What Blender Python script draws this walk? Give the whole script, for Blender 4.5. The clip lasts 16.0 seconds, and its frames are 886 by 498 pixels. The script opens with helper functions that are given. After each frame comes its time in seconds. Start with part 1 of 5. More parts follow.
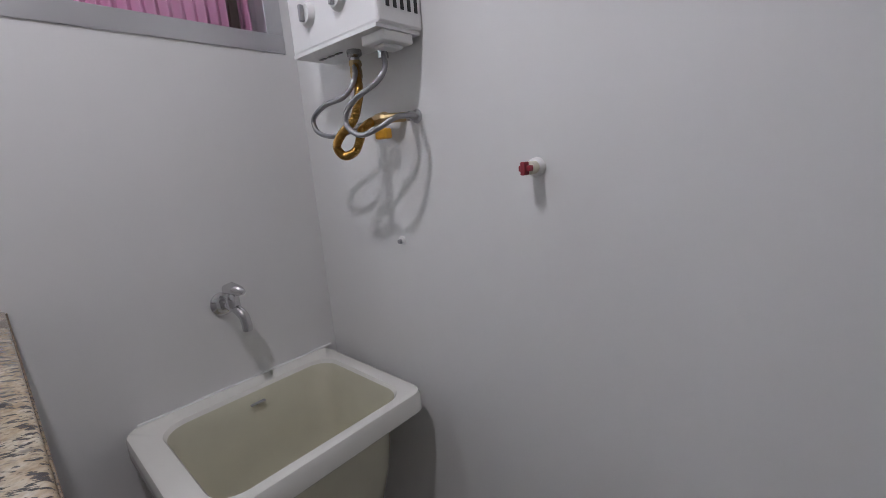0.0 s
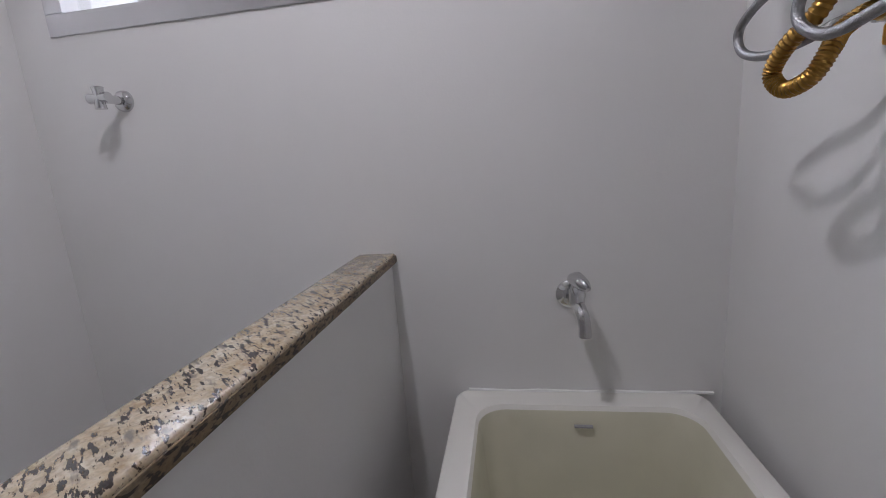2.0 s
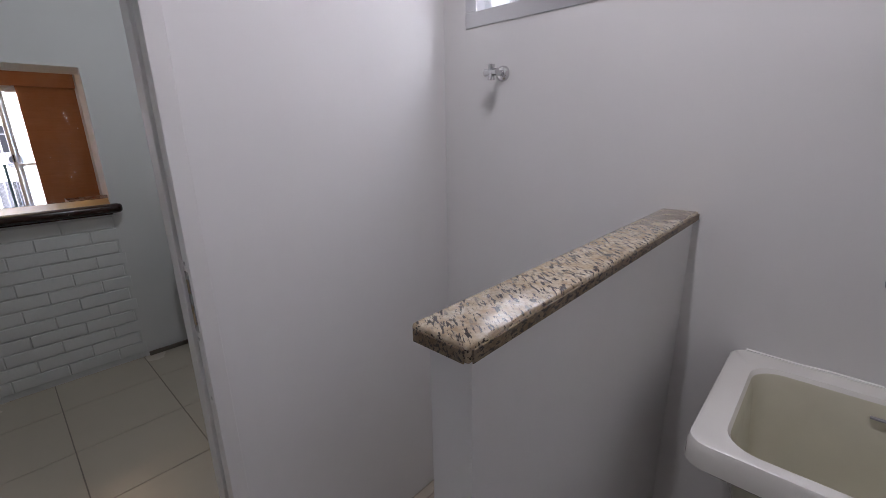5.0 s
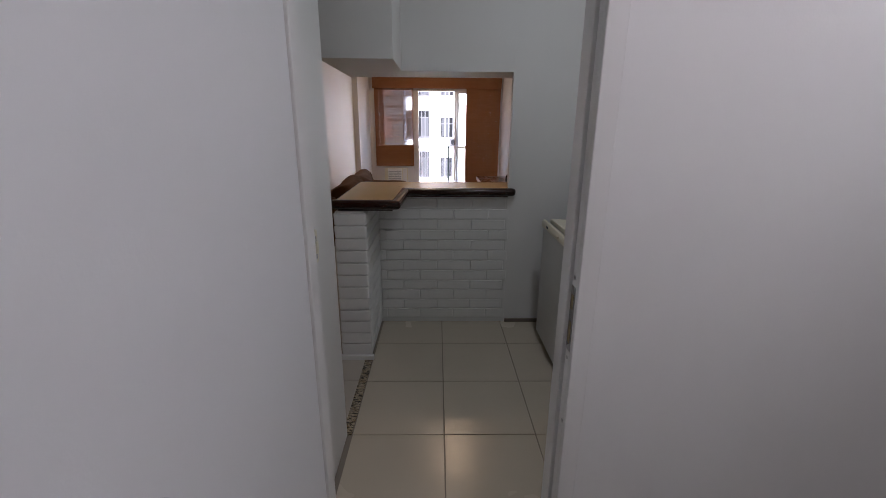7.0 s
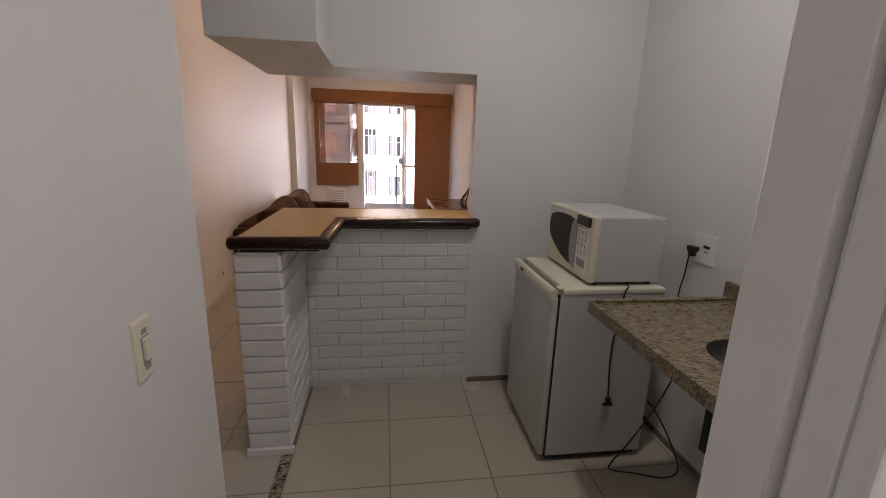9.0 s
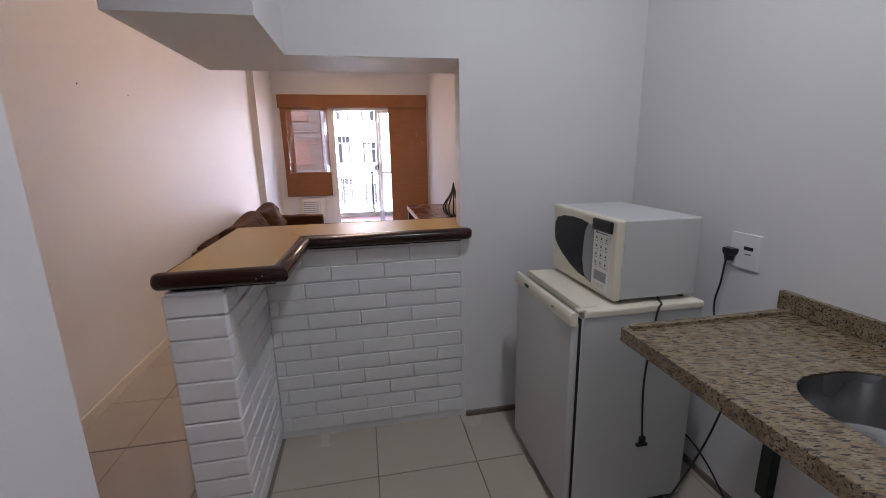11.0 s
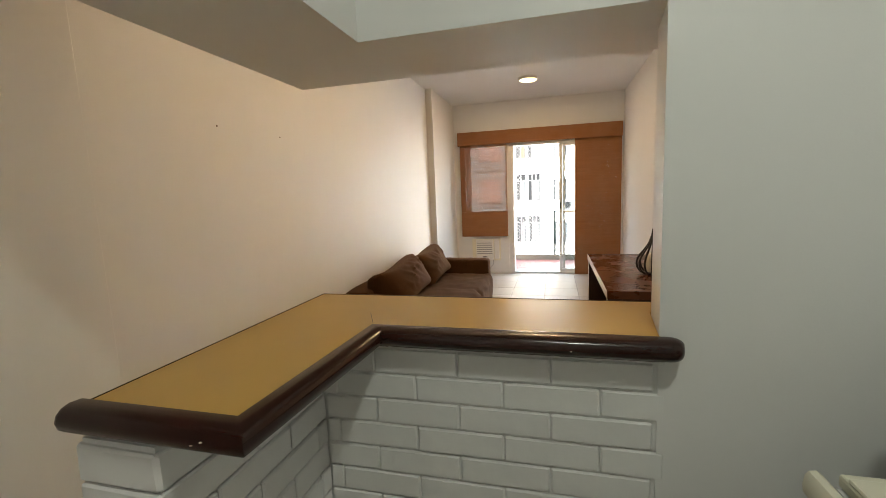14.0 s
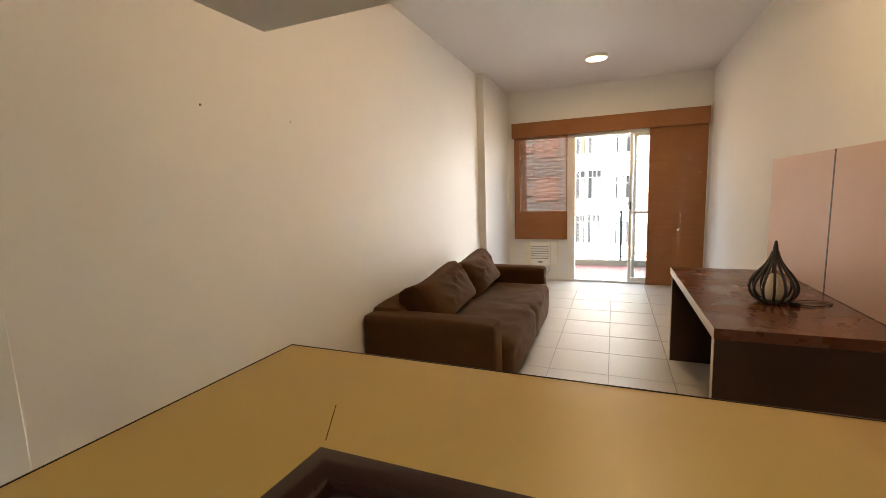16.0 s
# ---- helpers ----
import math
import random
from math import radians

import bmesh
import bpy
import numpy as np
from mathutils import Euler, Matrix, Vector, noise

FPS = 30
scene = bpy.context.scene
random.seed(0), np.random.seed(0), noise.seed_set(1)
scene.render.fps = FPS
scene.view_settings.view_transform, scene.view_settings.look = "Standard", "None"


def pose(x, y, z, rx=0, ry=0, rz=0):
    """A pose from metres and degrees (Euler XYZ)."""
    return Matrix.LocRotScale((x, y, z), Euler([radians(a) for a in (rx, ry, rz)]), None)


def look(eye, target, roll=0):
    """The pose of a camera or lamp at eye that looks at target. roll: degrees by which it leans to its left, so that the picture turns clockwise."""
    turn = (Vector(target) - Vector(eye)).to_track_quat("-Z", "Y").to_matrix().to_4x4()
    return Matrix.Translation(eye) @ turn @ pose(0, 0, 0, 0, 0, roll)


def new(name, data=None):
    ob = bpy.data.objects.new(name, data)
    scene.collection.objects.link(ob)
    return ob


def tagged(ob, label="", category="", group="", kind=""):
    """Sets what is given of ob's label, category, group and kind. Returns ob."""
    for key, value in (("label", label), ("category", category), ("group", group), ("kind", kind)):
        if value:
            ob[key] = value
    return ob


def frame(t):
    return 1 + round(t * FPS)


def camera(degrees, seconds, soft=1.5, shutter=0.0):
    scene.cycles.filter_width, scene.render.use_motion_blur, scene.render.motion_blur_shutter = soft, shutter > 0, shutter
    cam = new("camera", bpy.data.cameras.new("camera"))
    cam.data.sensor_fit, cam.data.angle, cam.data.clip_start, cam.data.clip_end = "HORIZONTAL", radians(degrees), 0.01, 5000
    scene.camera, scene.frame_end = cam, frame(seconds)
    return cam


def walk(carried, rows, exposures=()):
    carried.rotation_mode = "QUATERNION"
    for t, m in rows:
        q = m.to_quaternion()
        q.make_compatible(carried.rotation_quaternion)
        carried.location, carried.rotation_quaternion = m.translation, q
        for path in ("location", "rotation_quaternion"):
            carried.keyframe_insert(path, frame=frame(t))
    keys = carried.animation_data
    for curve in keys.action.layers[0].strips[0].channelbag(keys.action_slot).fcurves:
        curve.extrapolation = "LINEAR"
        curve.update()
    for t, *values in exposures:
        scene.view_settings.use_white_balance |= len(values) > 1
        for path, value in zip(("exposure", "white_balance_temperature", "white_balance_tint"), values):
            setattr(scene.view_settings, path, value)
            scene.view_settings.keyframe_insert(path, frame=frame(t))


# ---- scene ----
cam = camera(93.0, 16.0, soft=0.85)
PATH = [
    (0, (0.232, 0.282, 1.459), (1.557, -1.157, 1.04), -4.4),
    (0.5, (0.279, 0.226, 1.455), (1.837, -0.958, 1.042), -4.7),
    (1, (0.342, 0.134, 1.463), (2.164, -0.592, 1.07), -3.9),
    (1.5, (0.397, 0.076, 1.452), (2.344, -0.137, 1.047), -3.4),
    (2, (0.462, 0.041, 1.426), (2.399, 0.356, 1.037), -4.1),
    (2.5, (0.526, 0.028, 1.454), (2.296, 0.825, 0.975), -4.7),
    (3, (0.479, 0.049, 1.429), (2.121, 1.091, 0.962), -3.8),
    (5.5, (0.151, 0.054, 1.456), (1.337, 1.551, 0.86), 0.2),
    (6, (0.172, 0.042, 1.459), (0.763, 1.859, 0.87), 1.4),
    (6.5, (0.182, 0.093, 1.451), (0.401, 1.995, 0.871), 0.4),
    (7, (0.143, 0.28, 1.475), (0.171, 2.199, 0.914), 0.4),
    (7.5, (0.125, 0.453, 1.475), (-0.014, 2.378, 0.954), -1.2),
    (8, (0.142, 0.617, 1.456), (-0.056, 2.544, 0.961), -1.4),
    (8.5, (0.169, 0.813, 1.45), (0.062, 2.753, 0.974), -0.8),
    (9, (0.162, 0.935, 1.444), (0.434, 2.86, 0.972), 1.8),
    (11.5, (0.212, 1.426, 1.418), (0.569, 3.347, 0.986), -1.3),
    (12, (0.261, 1.567, 1.428), (0.406, 3.531, 1.08), -2.4),
    (12.5, (0.295, 1.7, 1.427), (0.265, 3.675, 1.114), -3.4),
    (13, (0.352, 1.857, 1.411), (0.154, 3.827, 1.132), -3.6),
    (13.5, (0.394, 2.052, 1.421), (0.056, 4.006, 1.157), -2.7),
    (14, (0.404, 2.204, 1.415), (-0.107, 4.121, 1.155), -2.3),
    (14.5, (0.419, 2.391, 1.417), (-0.209, 4.272, 1.151), -1.8),
    (15, (0.419, 2.521, 1.405), (-0.293, 4.37, 1.137), -1.6),
    (15.5, (0.363, 2.674, 1.404), (-0.373, 4.515, 1.137), -1.9),
    (16, (0.292, 2.819, 1.418), (-0.457, 4.654, 1.154), -2.0),
]
EXPOSURES = [(0.0, 3.05, 5900, 16), (5.5, 3.12, 5950, 20), (6.5, 3.12, 5980, 19), (7.0, 2.91, 6050, 20), (7.5, 2.86, 6150, 22), (8.0, 3.21, 6250, 24), (8.5, 3.44, 6500, 25), (9.0, 3.44, 6800, 26), (11.5, 3.84, 5700, 25), (12.5, 3.84, 5550, 20), (13.2, 3.84, 5750, 13), (13.8, 3.9, 6880, 5), (15.3, 4.06, 7150, 4), (16.0, 3.92, 7050, 6)]
walk(cam, [(t, look(eye, target, roll)) for t, eye, target, roll in PATH], EXPOSURES)

# ---- world and lights ----
SUN_DIR = Vector((-0.30, -0.85, 0.75)).normalized()   # towards the sun
world = bpy.data.worlds.new("world")
scene.world = world
world.use_nodes = True
wt = world.node_tree
sky = wt.nodes.new("ShaderNodeTexSky")
sky.sky_type = "NISHITA"
sky.sun_disc = False
sky.dust_density = 2.0
sky.sun_elevation = math.asin(SUN_DIR.z)
sky.sun_rotation = math.atan2(SUN_DIR.x, SUN_DIR.y)
wt.links.new(sky.outputs[0], wt.nodes["Background"].inputs[0])
wt.nodes["Background"].inputs[1].default_value = 0.15

sun_data = bpy.data.lights.new("sun", "SUN")
sun_data.energy, sun_data.angle, sun_data.color = 5.0, radians(0.5), (1.0, 0.99, 0.975)
sun = new("sun", sun_data)
sun.matrix_world = look((0, 0, 20), Vector((0, 0, 20)) - SUN_DIR)


def disc_lamp(name, x, y, z, watts, colour, size):
    d = bpy.data.lights.new(name, "AREA")
    d.shape, d.size, d.energy, d.color = "DISK", size, watts, colour
    ob = new(name, d)
    ob.matrix_world = look((x, y, z), (x, y + 0.0001, z - 1))
    return ob


def dome_lamp(name, x, y, z, watts, colour, radius):
    d = bpy.data.lights.new(name, "POINT")
    d.shadow_soft_size, d.energy, d.color = radius, watts, colour
    ob = new(name, d)
    ob.location = (x, y, z)
    return ob


WARM, COOL = (1.0, 0.70, 0.42), (1.0, 0.94, 0.90)
disc_lamp("bathroom_light", 0.70, 0.34, 2.46, 0.70, COOL, 0.05)
disc_lamp("kitchen_light", 0.80, 2.15, 2.80, 0.74, (0.93, 1.0, 0.94), 0.10)
disc_lamp("living_light", 0.08, 8.14, 2.815, 0.95, WARM, 0.20)
dome_lamp("living_light", 0.40, 5.05, 2.79, 1.95, WARM, 0.07)


# ---- materials ----
def node_mat(name, rough=0.5, metal=0.0):
    m = bpy.data.materials.new(name)
    m.use_nodes = True
    b = m.node_tree.nodes["Principled BSDF"]
    b.inputs["Roughness"].default_value = rough
    b.inputs["Metallic"].default_value = metal
    return m, m.node_tree, b


def coords(nt, scale=(1, 1, 1), rnd=False):
    tc = nt.nodes.new("ShaderNodeTexCoord")
    mp = nt.nodes.new("ShaderNodeMapping")
    mp.inputs["Scale"].default_value = scale
    nt.links.new(tc.outputs["Object"], mp.inputs["Vector"])
    if rnd:
        oi = nt.nodes.new("ShaderNodeObjectInfo")
        mul = nt.nodes.new("ShaderNodeMath")
        mul.operation = "MULTIPLY"
        mul.inputs[1].default_value = 37.0
        nt.links.new(oi.outputs["Random"], mul.inputs[0])
        nt.links.new(mul.outputs[0], mp.inputs["Location"])
    return mp.outputs[0]


def noise_tex(nt, vec, scale, detail=4, rough=0.55):
    n = nt.nodes.new("ShaderNodeTexNoise")
    n.inputs["Scale"].default_value, n.inputs["Detail"].default_value = scale, detail
    n.inputs["Roughness"].default_value = rough
    nt.links.new(vec, n.inputs["Vector"])
    return n.outputs["Fac"]


def ramp(nt, fac, stops):
    r = nt.nodes.new("ShaderNodeValToRGB")
    e = r.color_ramp.elements
    while len(e) < len(stops):
        e.new(0.5)
    for k, (p, c) in enumerate(stops):
        e[k].position, e[k].color = p, (*c, 1)
    nt.links.new(fac, r.inputs[0])
    return r.outputs[0]


def mix(nt, fac, a, b, mode="MIX"):
    n = nt.nodes.new("ShaderNodeMix")
    n.data_type, n.blend_type = "RGBA", mode
    if isinstance(fac, float):
        n.inputs[0].default_value = fac
    else:
        nt.links.new(fac, n.inputs[0])
    for v, k in ((a, 6), (b, 7)):
        if isinstance(v, tuple):
            n.inputs[k].default_value = (*v, 1)
        else:
            nt.links.new(v, n.inputs[k])
    return n.outputs[2]


def bump(nt, bsdf, height, strength, distance=0.002):
    b = nt.nodes.new("ShaderNodeBump")
    b.inputs["Strength"].default_value, b.inputs["Distance"].default_value = strength, distance
    nt.links.new(height, b.inputs["Height"])
    nt.links.new(b.outputs[0], bsdf.inputs["Normal"])


def shade(c, k):
    return tuple(min(1.0, v * k) for v in c)


def plain(name, colour, rough=0.5, metal=0.0, vary=0.08, big=1.5, small=60, bumpy=0.15, coat=0.0, rnd=False, stretch=(1, 1, 1), wear=0.06):
    """Colour with a slow and a fine variation, uneven gloss and a fine relief."""
    m, nt, b = node_mat(name, rough, metal)
    v = coords(nt, stretch, rnd)
    slow, fine = noise_tex(nt, v, big, 3), noise_tex(nt, v, small, 5)
    c = mix(nt, slow, shade(colour, 1 - vary), shade(colour, 1 + vary))
    c = mix(nt, fine, c, shade(colour, 1 - vary * 1.2), "MIX") if vary > 0.15 else c
    nt.links.new(c, b.inputs["Base Color"])
    rr = nt.nodes.new("ShaderNodeMapRange")
    rr.inputs["To Min"].default_value, rr.inputs["To Max"].default_value = max(0.02, rough - wear), min(1, rough + wear)
    nt.links.new(slow, rr.inputs[0])
    nt.links.new(rr.outputs[0], b.inputs["Roughness"])
    if bumpy:
        bump(nt, b, fine, bumpy, 0.0015)
    b.inputs["Coat Weight"].default_value = coat
    b.inputs["Coat Roughness"].default_value = 0.12
    return m


def wood(name, dark, light, rough=0.3, axis=(1.2, 14, 14), coat=0.3, line=30):
    m, nt, b = node_mat(name, rough)
    v = coords(nt, axis)
    g = noise_tex(nt, v, 2.2, 6, 0.65)
    f = noise_tex(nt, v, line, 4, 0.6)
    c = ramp(nt, g, [(0.3, dark), (0.7, light)])
    c = mix(nt, f, c, shade(dark, 0.7))
    v2 = coords(nt)
    c = mix(nt, noise_tex(nt, v2, 1.6, 3), c, shade(light, 0.8), "MIX")
    nt.links.new(c, b.inputs["Base Color"])
    smudge = nt.nodes.new("ShaderNodeMapRange")
    smudge.inputs["From Min"].default_value, smudge.inputs["From Max"].default_value = 0.35, 0.7
    smudge.inputs["To Min"].default_value, smudge.inputs["To Max"].default_value = rough * 0.85, min(1.0, rough * 1.25)
    nt.links.new(noise_tex(nt, v2, 5.0, 5, 0.65), smudge.inputs[0])
    nt.links.new(smudge.outputs[0], b.inputs["Roughness"])
    bump(nt, b, f, 0.08, 0.001)
    b.inputs["Coat Weight"].default_value, b.inputs["Coat Roughness"].default_value = coat, 0.15
    return m


def granite(name, turn=0.35, k=1.0, dens=0.0, fine=1.0, tint=(1, 1, 1), long=0.36):
    """Polished stone: cloudy cream ground, tan drifts, long dark flakes and small black grains."""
    m, nt, b = node_mat(name, 0.22)
    tone = lambda c: tuple(v * k * q for v, q in zip(c, tint))
    v = coords(nt)
    v.node.inputs["Rotation"].default_value = (0, 0, -turn)
    base = ramp(nt, noise_tex(nt, v, 34 * fine, 5, 0.65), [(0.30, tone((0.34, 0.23, 0.12))), (0.46, tone((0.56, 0.45, 0.30))), (0.66, tone((0.70, 0.63, 0.50)))])
    base = mix(nt, ramp(nt, noise_tex(nt, v, 220 * fine, 2), [(0.42, (0, 0, 0)), (0.62, (0.5, 0.5, 0.5))]), base, tone((0.36, 0.29, 0.20)))
    squash = nt.nodes.new("ShaderNodeMapping")
    squash.inputs["Scale"].default_value = (long, 1.0, 1.0)
    nt.links.new(v, squash.inputs["Vector"])
    v2 = squash.outputs[0]
    grey = ramp(nt, noise_tex(nt, v2, 95 * fine, 3), [(0.58, (0, 0, 0)), (0.68, (0.8, 0.8, 0.8))])
    c = mix(nt, grey, base, tone((0.21, 0.19, 0.17)))
    dark = ramp(nt, noise_tex(nt, v2, 205 * fine, 3, 0.6), [(0.575 - dens, (0, 0, 0)), (0.625 - dens, (1, 1, 1))])
    c = mix(nt, dark, c, (0.030, 0.022, 0.017))
    specks = ramp(nt, noise_tex(nt, v2, 330 * fine, 2), [(0.66, (0, 0, 0)), (0.72, (1, 1, 1))])
    c = mix(nt, specks, c, (0.05, 0.036, 0.026))
    nt.links.new(c, b.inputs["Base Color"])
    bump(nt, b, noise_tex(nt, v, 150, 2), 0.05, 0.0008)
    b.inputs["Coat Weight"].default_value = 0.25
    return m


def wall_paint(name, colour, rough=0.55):
    m, nt, b = node_mat(name, rough)
    v = coords(nt)
    slow = noise_tex(nt, v, 0.9, 3)
    c = mix(nt, slow, shade(colour, 0.965), colour)
    vs = coords(nt, (6, 6, 0.7))
    c = mix(nt, ramp(nt, noise_tex(nt, vs, 2.0, 3), [(0.5, (0, 0, 0)), (0.8, (0.22, 0.22, 0.22))]), c, shade(colour, 0.93))
    nt.links.new(c, b.inputs["Base Color"])
    h = nt.nodes.new("ShaderNodeMath")
    h.operation = "MULTIPLY_ADD"
    nt.links.new(noise_tex(nt, v, 7, 3), h.inputs[0])
    h.inputs[1].default_value = 2.5
    nt.links.new(noise_tex(nt, v, 180, 3), h.inputs[2])
    bump(nt, b, h.outputs[0], 0.12, 0.002)
    return m


M = {}
M["wall"] = wall_paint("white_wall_paint", (0.735, 0.73, 0.72))
M["cream"] = wall_paint("cream_wall_paint", (0.75, 0.73, 0.70))
M["ceil"] = wall_paint("ceiling_paint", (0.77, 0.76, 0.74), 0.75)
M["brick"] = plain("white_painted_brick", (0.73, 0.73, 0.72), 0.42, vary=0.05, big=11, small=38, bumpy=0.5, rnd=True)
M["mortar"] = plain("white_painted_mortar", (0.68, 0.68, 0.67), 0.6, vary=0.06, bumpy=0.4)
M["door"] = wall_paint("white_gloss_door_paint", (0.72, 0.725, 0.735), 0.36)
M["frame_paint"] = plain("white_frame_paint", (0.70, 0.695, 0.68), 0.35, vary=0.03, big=5, small=25, bumpy=0.3)
M["tile"] = plain("beige_floor_tile", (0.50, 0.445, 0.36), 0.25, vary=0.05, big=2.5, small=90, bumpy=0.03, rnd=True, wear=0.07)
M["tile_living"] = plain("cream_floor_tile", (0.46, 0.42, 0.365), 0.48, vary=0.06, big=2.5, small=90, bumpy=0.03, rnd=True, wear=0.07)
M["grout"] = plain("grey_grout", (0.22, 0.19, 0.16), 0.85, vary=0.15)
M["granite"] = granite("beige_granite", 0.9, 0.73, 0.022, 1.0, (1, 1, 1), 0.30)
M["granite_sink"] = granite("brown_granite", -0.3, 0.44, 0.03, 0.85, (1.02, 0.94, 0.80), 0.2)
M["granite_cut"] = granite("cut_granite_edge", 0.2, 0.36, 0.05, 1.2, (1.05, 0.90, 0.72))
M["granite_cut"].node_tree.nodes["Principled BSDF"].inputs["Roughness"].default_value = 0.6
M["laminate"] = plain("mustard_laminate", (0.40, 0.245, 0.058), 0.36, vary=0.03, big=4, small=120, bumpy=0.02, wear=0.05)
M["darkwood"] = wood("dark_lacquered_wood", (0.014, 0.0045, 0.0035), (0.035, 0.010, 0.007), 0.2, (1.2, 9, 9), 0.1)
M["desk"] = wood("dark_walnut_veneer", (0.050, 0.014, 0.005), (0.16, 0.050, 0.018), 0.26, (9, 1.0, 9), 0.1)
# Same walnut darkened for the end and back panels, shade put into the colour.
M["deskside"] = wood("shaded_walnut_panel", (0.022, 0.007, 0.003), (0.052, 0.017, 0.007), 0.4, (3, 9, 1.0), 0.0)
M["panel"] = plain("satin_brown_panel", (0.60, 0.41, 0.30), 0.40, metal=0.4, vary=0.10, big=2.2, small=80, bumpy=0.0, coat=0.0, wear=0.02)
M["edge"] = plain("pale_edge_band", (0.55, 0.47, 0.40), 0.35, vary=0.05)
M["bamboo"] = wood("reddish_bamboo", (0.23, 0.085, 0.026), (0.36, 0.15, 0.052), 0.75, (1.0, 20, 20), 0.0, 18)
M["sofa"] = plain("brown_suede", (0.085, 0.036, 0.013), 0.92, vary=0.5, big=5, small=130, bumpy=0.5)
M["sofa"].node_tree.nodes["Principled BSDF"].inputs["Specular IOR Level"].default_value = 0.15
M["sofa"].node_tree.nodes["Principled BSDF"].inputs["Sheen Weight"].default_value = 0.12
M["sofa"].node_tree.nodes["Principled BSDF"].inputs["Sheen Tint"].default_value = (0.75, 0.45, 0.25, 1)
for k in ("desk", "deskside", "darkwood"):
    M[k].node_tree.nodes["Principled BSDF"].inputs["Specular IOR Level"].default_value = 0.35
# Enamel greyed for age, the shade beside the sink put into its colour too.
M["enamel_shaded"] = plain("aged_shaded_enamel", (0.55, 0.555, 0.545), 0.36, vary=0.05, big=3, bumpy=0.08)
M["tile_living"].node_tree.nodes["Principled BSDF"].inputs["Specular IOR Level"].default_value = 0.3
M["enamel"] = plain("white_appliance_enamel", (0.76, 0.76, 0.75), 0.3, vary=0.03, bumpy=0.06)
M["yellowed"] = plain("yellowed_white_plastic", (0.74, 0.70, 0.57), 0.4, vary=0.06, big=7, bumpy=0.05)
M["white_plastic"] = plain("white_plastic", (0.80, 0.80, 0.78), 0.35, vary=0.03, bumpy=0.04)
M["grey_plastic"] = plain("grey_plastic", (0.30, 0.30, 0.31), 0.35, vary=0.05, bumpy=0.05)
M["black"] = plain("black_plastic", (0.012, 0.012, 0.013), 0.3, vary=0.1, bumpy=0.05)
M["dark_glass"] = plain("dark_oven_glass", (0.012, 0.013, 0.015), 0.25, vary=0.1, bumpy=0.0)
M["dark_glass"].node_tree.nodes["Principled BSDF"].inputs["Specular IOR Level"].default_value = 0.2
M["chrome"] = plain("chrome", (0.62, 0.62, 0.63), 0.14, 1.0, vary=0.04, bumpy=0.0, wear=0.04)
M["steel"] = plain("brushed_steel", (0.42, 0.42, 0.42), 0.28, 1.0, vary=0.1, bumpy=0.05)
M["braid"] = plain("braided_steel", (0.36, 0.36, 0.37), 0.4, 1.0, vary=0.2, small=500, bumpy=0.6)
M["gold"] = plain("gold_corrugated_hose", (0.38, 0.22, 0.055), 0.36, 1.0, vary=0.12, bumpy=0.05)
M["brass"] = plain("old_brass", (0.50, 0.38, 0.20), 0.38, 1.0, vary=0.2, bumpy=0.1)
M["yellow"] = plain("yellow_plastic", (0.75, 0.38, 0.02), 0.4, vary=0.06)
M["red"] = plain("dark_red_handle", (0.28, 0.018, 0.03), 0.45, vary=0.1)
M["blue"] = plain("blue_film", (0.01, 0.07, 0.21), 0.3, vary=0.1)
M["alu"] = plain("aluminium", (0.58, 0.58, 0.59), 0.38, 0.9, vary=0.05, bumpy=0.05)
M["alu_white"] = plain("pale_aluminium", (0.74, 0.74, 0.73), 0.4, 0.2, vary=0.05, bumpy=0.05)
M["tank"] = plain("white_ceramic", (0.76, 0.75, 0.70), 0.14, vary=0.05, big=6, small=70, bumpy=0.02)
M["basin"] = plain("stained_ceramic", (0.62, 0.60, 0.47), 0.22, vary=0.12, big=7, small=50, bumpy=0.05)
M["pink"] = plain("pink_curtain", (0.72, 0.33, 0.52), 0.85, vary=0.12, bumpy=0.2)
M["cable"] = plain("black_cable", (0.018, 0.018, 0.018), 0.45, vary=0.1)
M["strip"] = granite("threshold_granite", 0.0, 0.7, 0.06, 0.8)
M["stone_base"] = plain("brown_stone_skirting", (0.20, 0.16, 0.13), 0.5, vary=0.25, big=12, small=70)
M["skirting"] = plain("cream_skirting", (0.70, 0.64, 0.55), 0.4, vary=0.05)
M["shade"] = plain("ivory_lamp_shade", (0.78, 0.72, 0.60), 0.6, vary=0.06)
M["rust"] = plain("rusty_brown", (0.22, 0.10, 0.03), 0.7, vary=0.3, big=15)
M["terracotta"] = plain("terracotta_tile", (0.26, 0.085, 0.065), 0.5, vary=0.15, rnd=True)
M["facade"] = plain("white_facade_render", (0.74, 0.74, 0.75), 0.8, vary=0.05, big=0.4, small=6)
# Far below a real facade's tone: the wall's dimness is put into its colour.
M["facade_brown"] = plain("dimmed_brown_facade", (0.020, 0.018, 0.018), 0.8, vary=0.15, big=0.5, small=5)
# Far glass, frames and curtains: darkened near black, their dimness put into the colour.
M["win_dark"] = plain("darkened_far_glass", (0.005, 0.0055, 0.007), 0.6, vary=0.3, big=0.8, bumpy=0.0)
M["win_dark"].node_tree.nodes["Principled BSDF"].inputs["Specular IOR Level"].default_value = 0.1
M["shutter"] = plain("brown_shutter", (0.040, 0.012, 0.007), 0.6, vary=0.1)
M["far_rim"] = plain("darkened_far_aluminium", (0.04, 0.04, 0.045), 0.6, vary=0.1)
M["curtain_far"] = plain("darkened_far_curtain", (0.022, 0.024, 0.029), 0.8, vary=0.2, big=2)
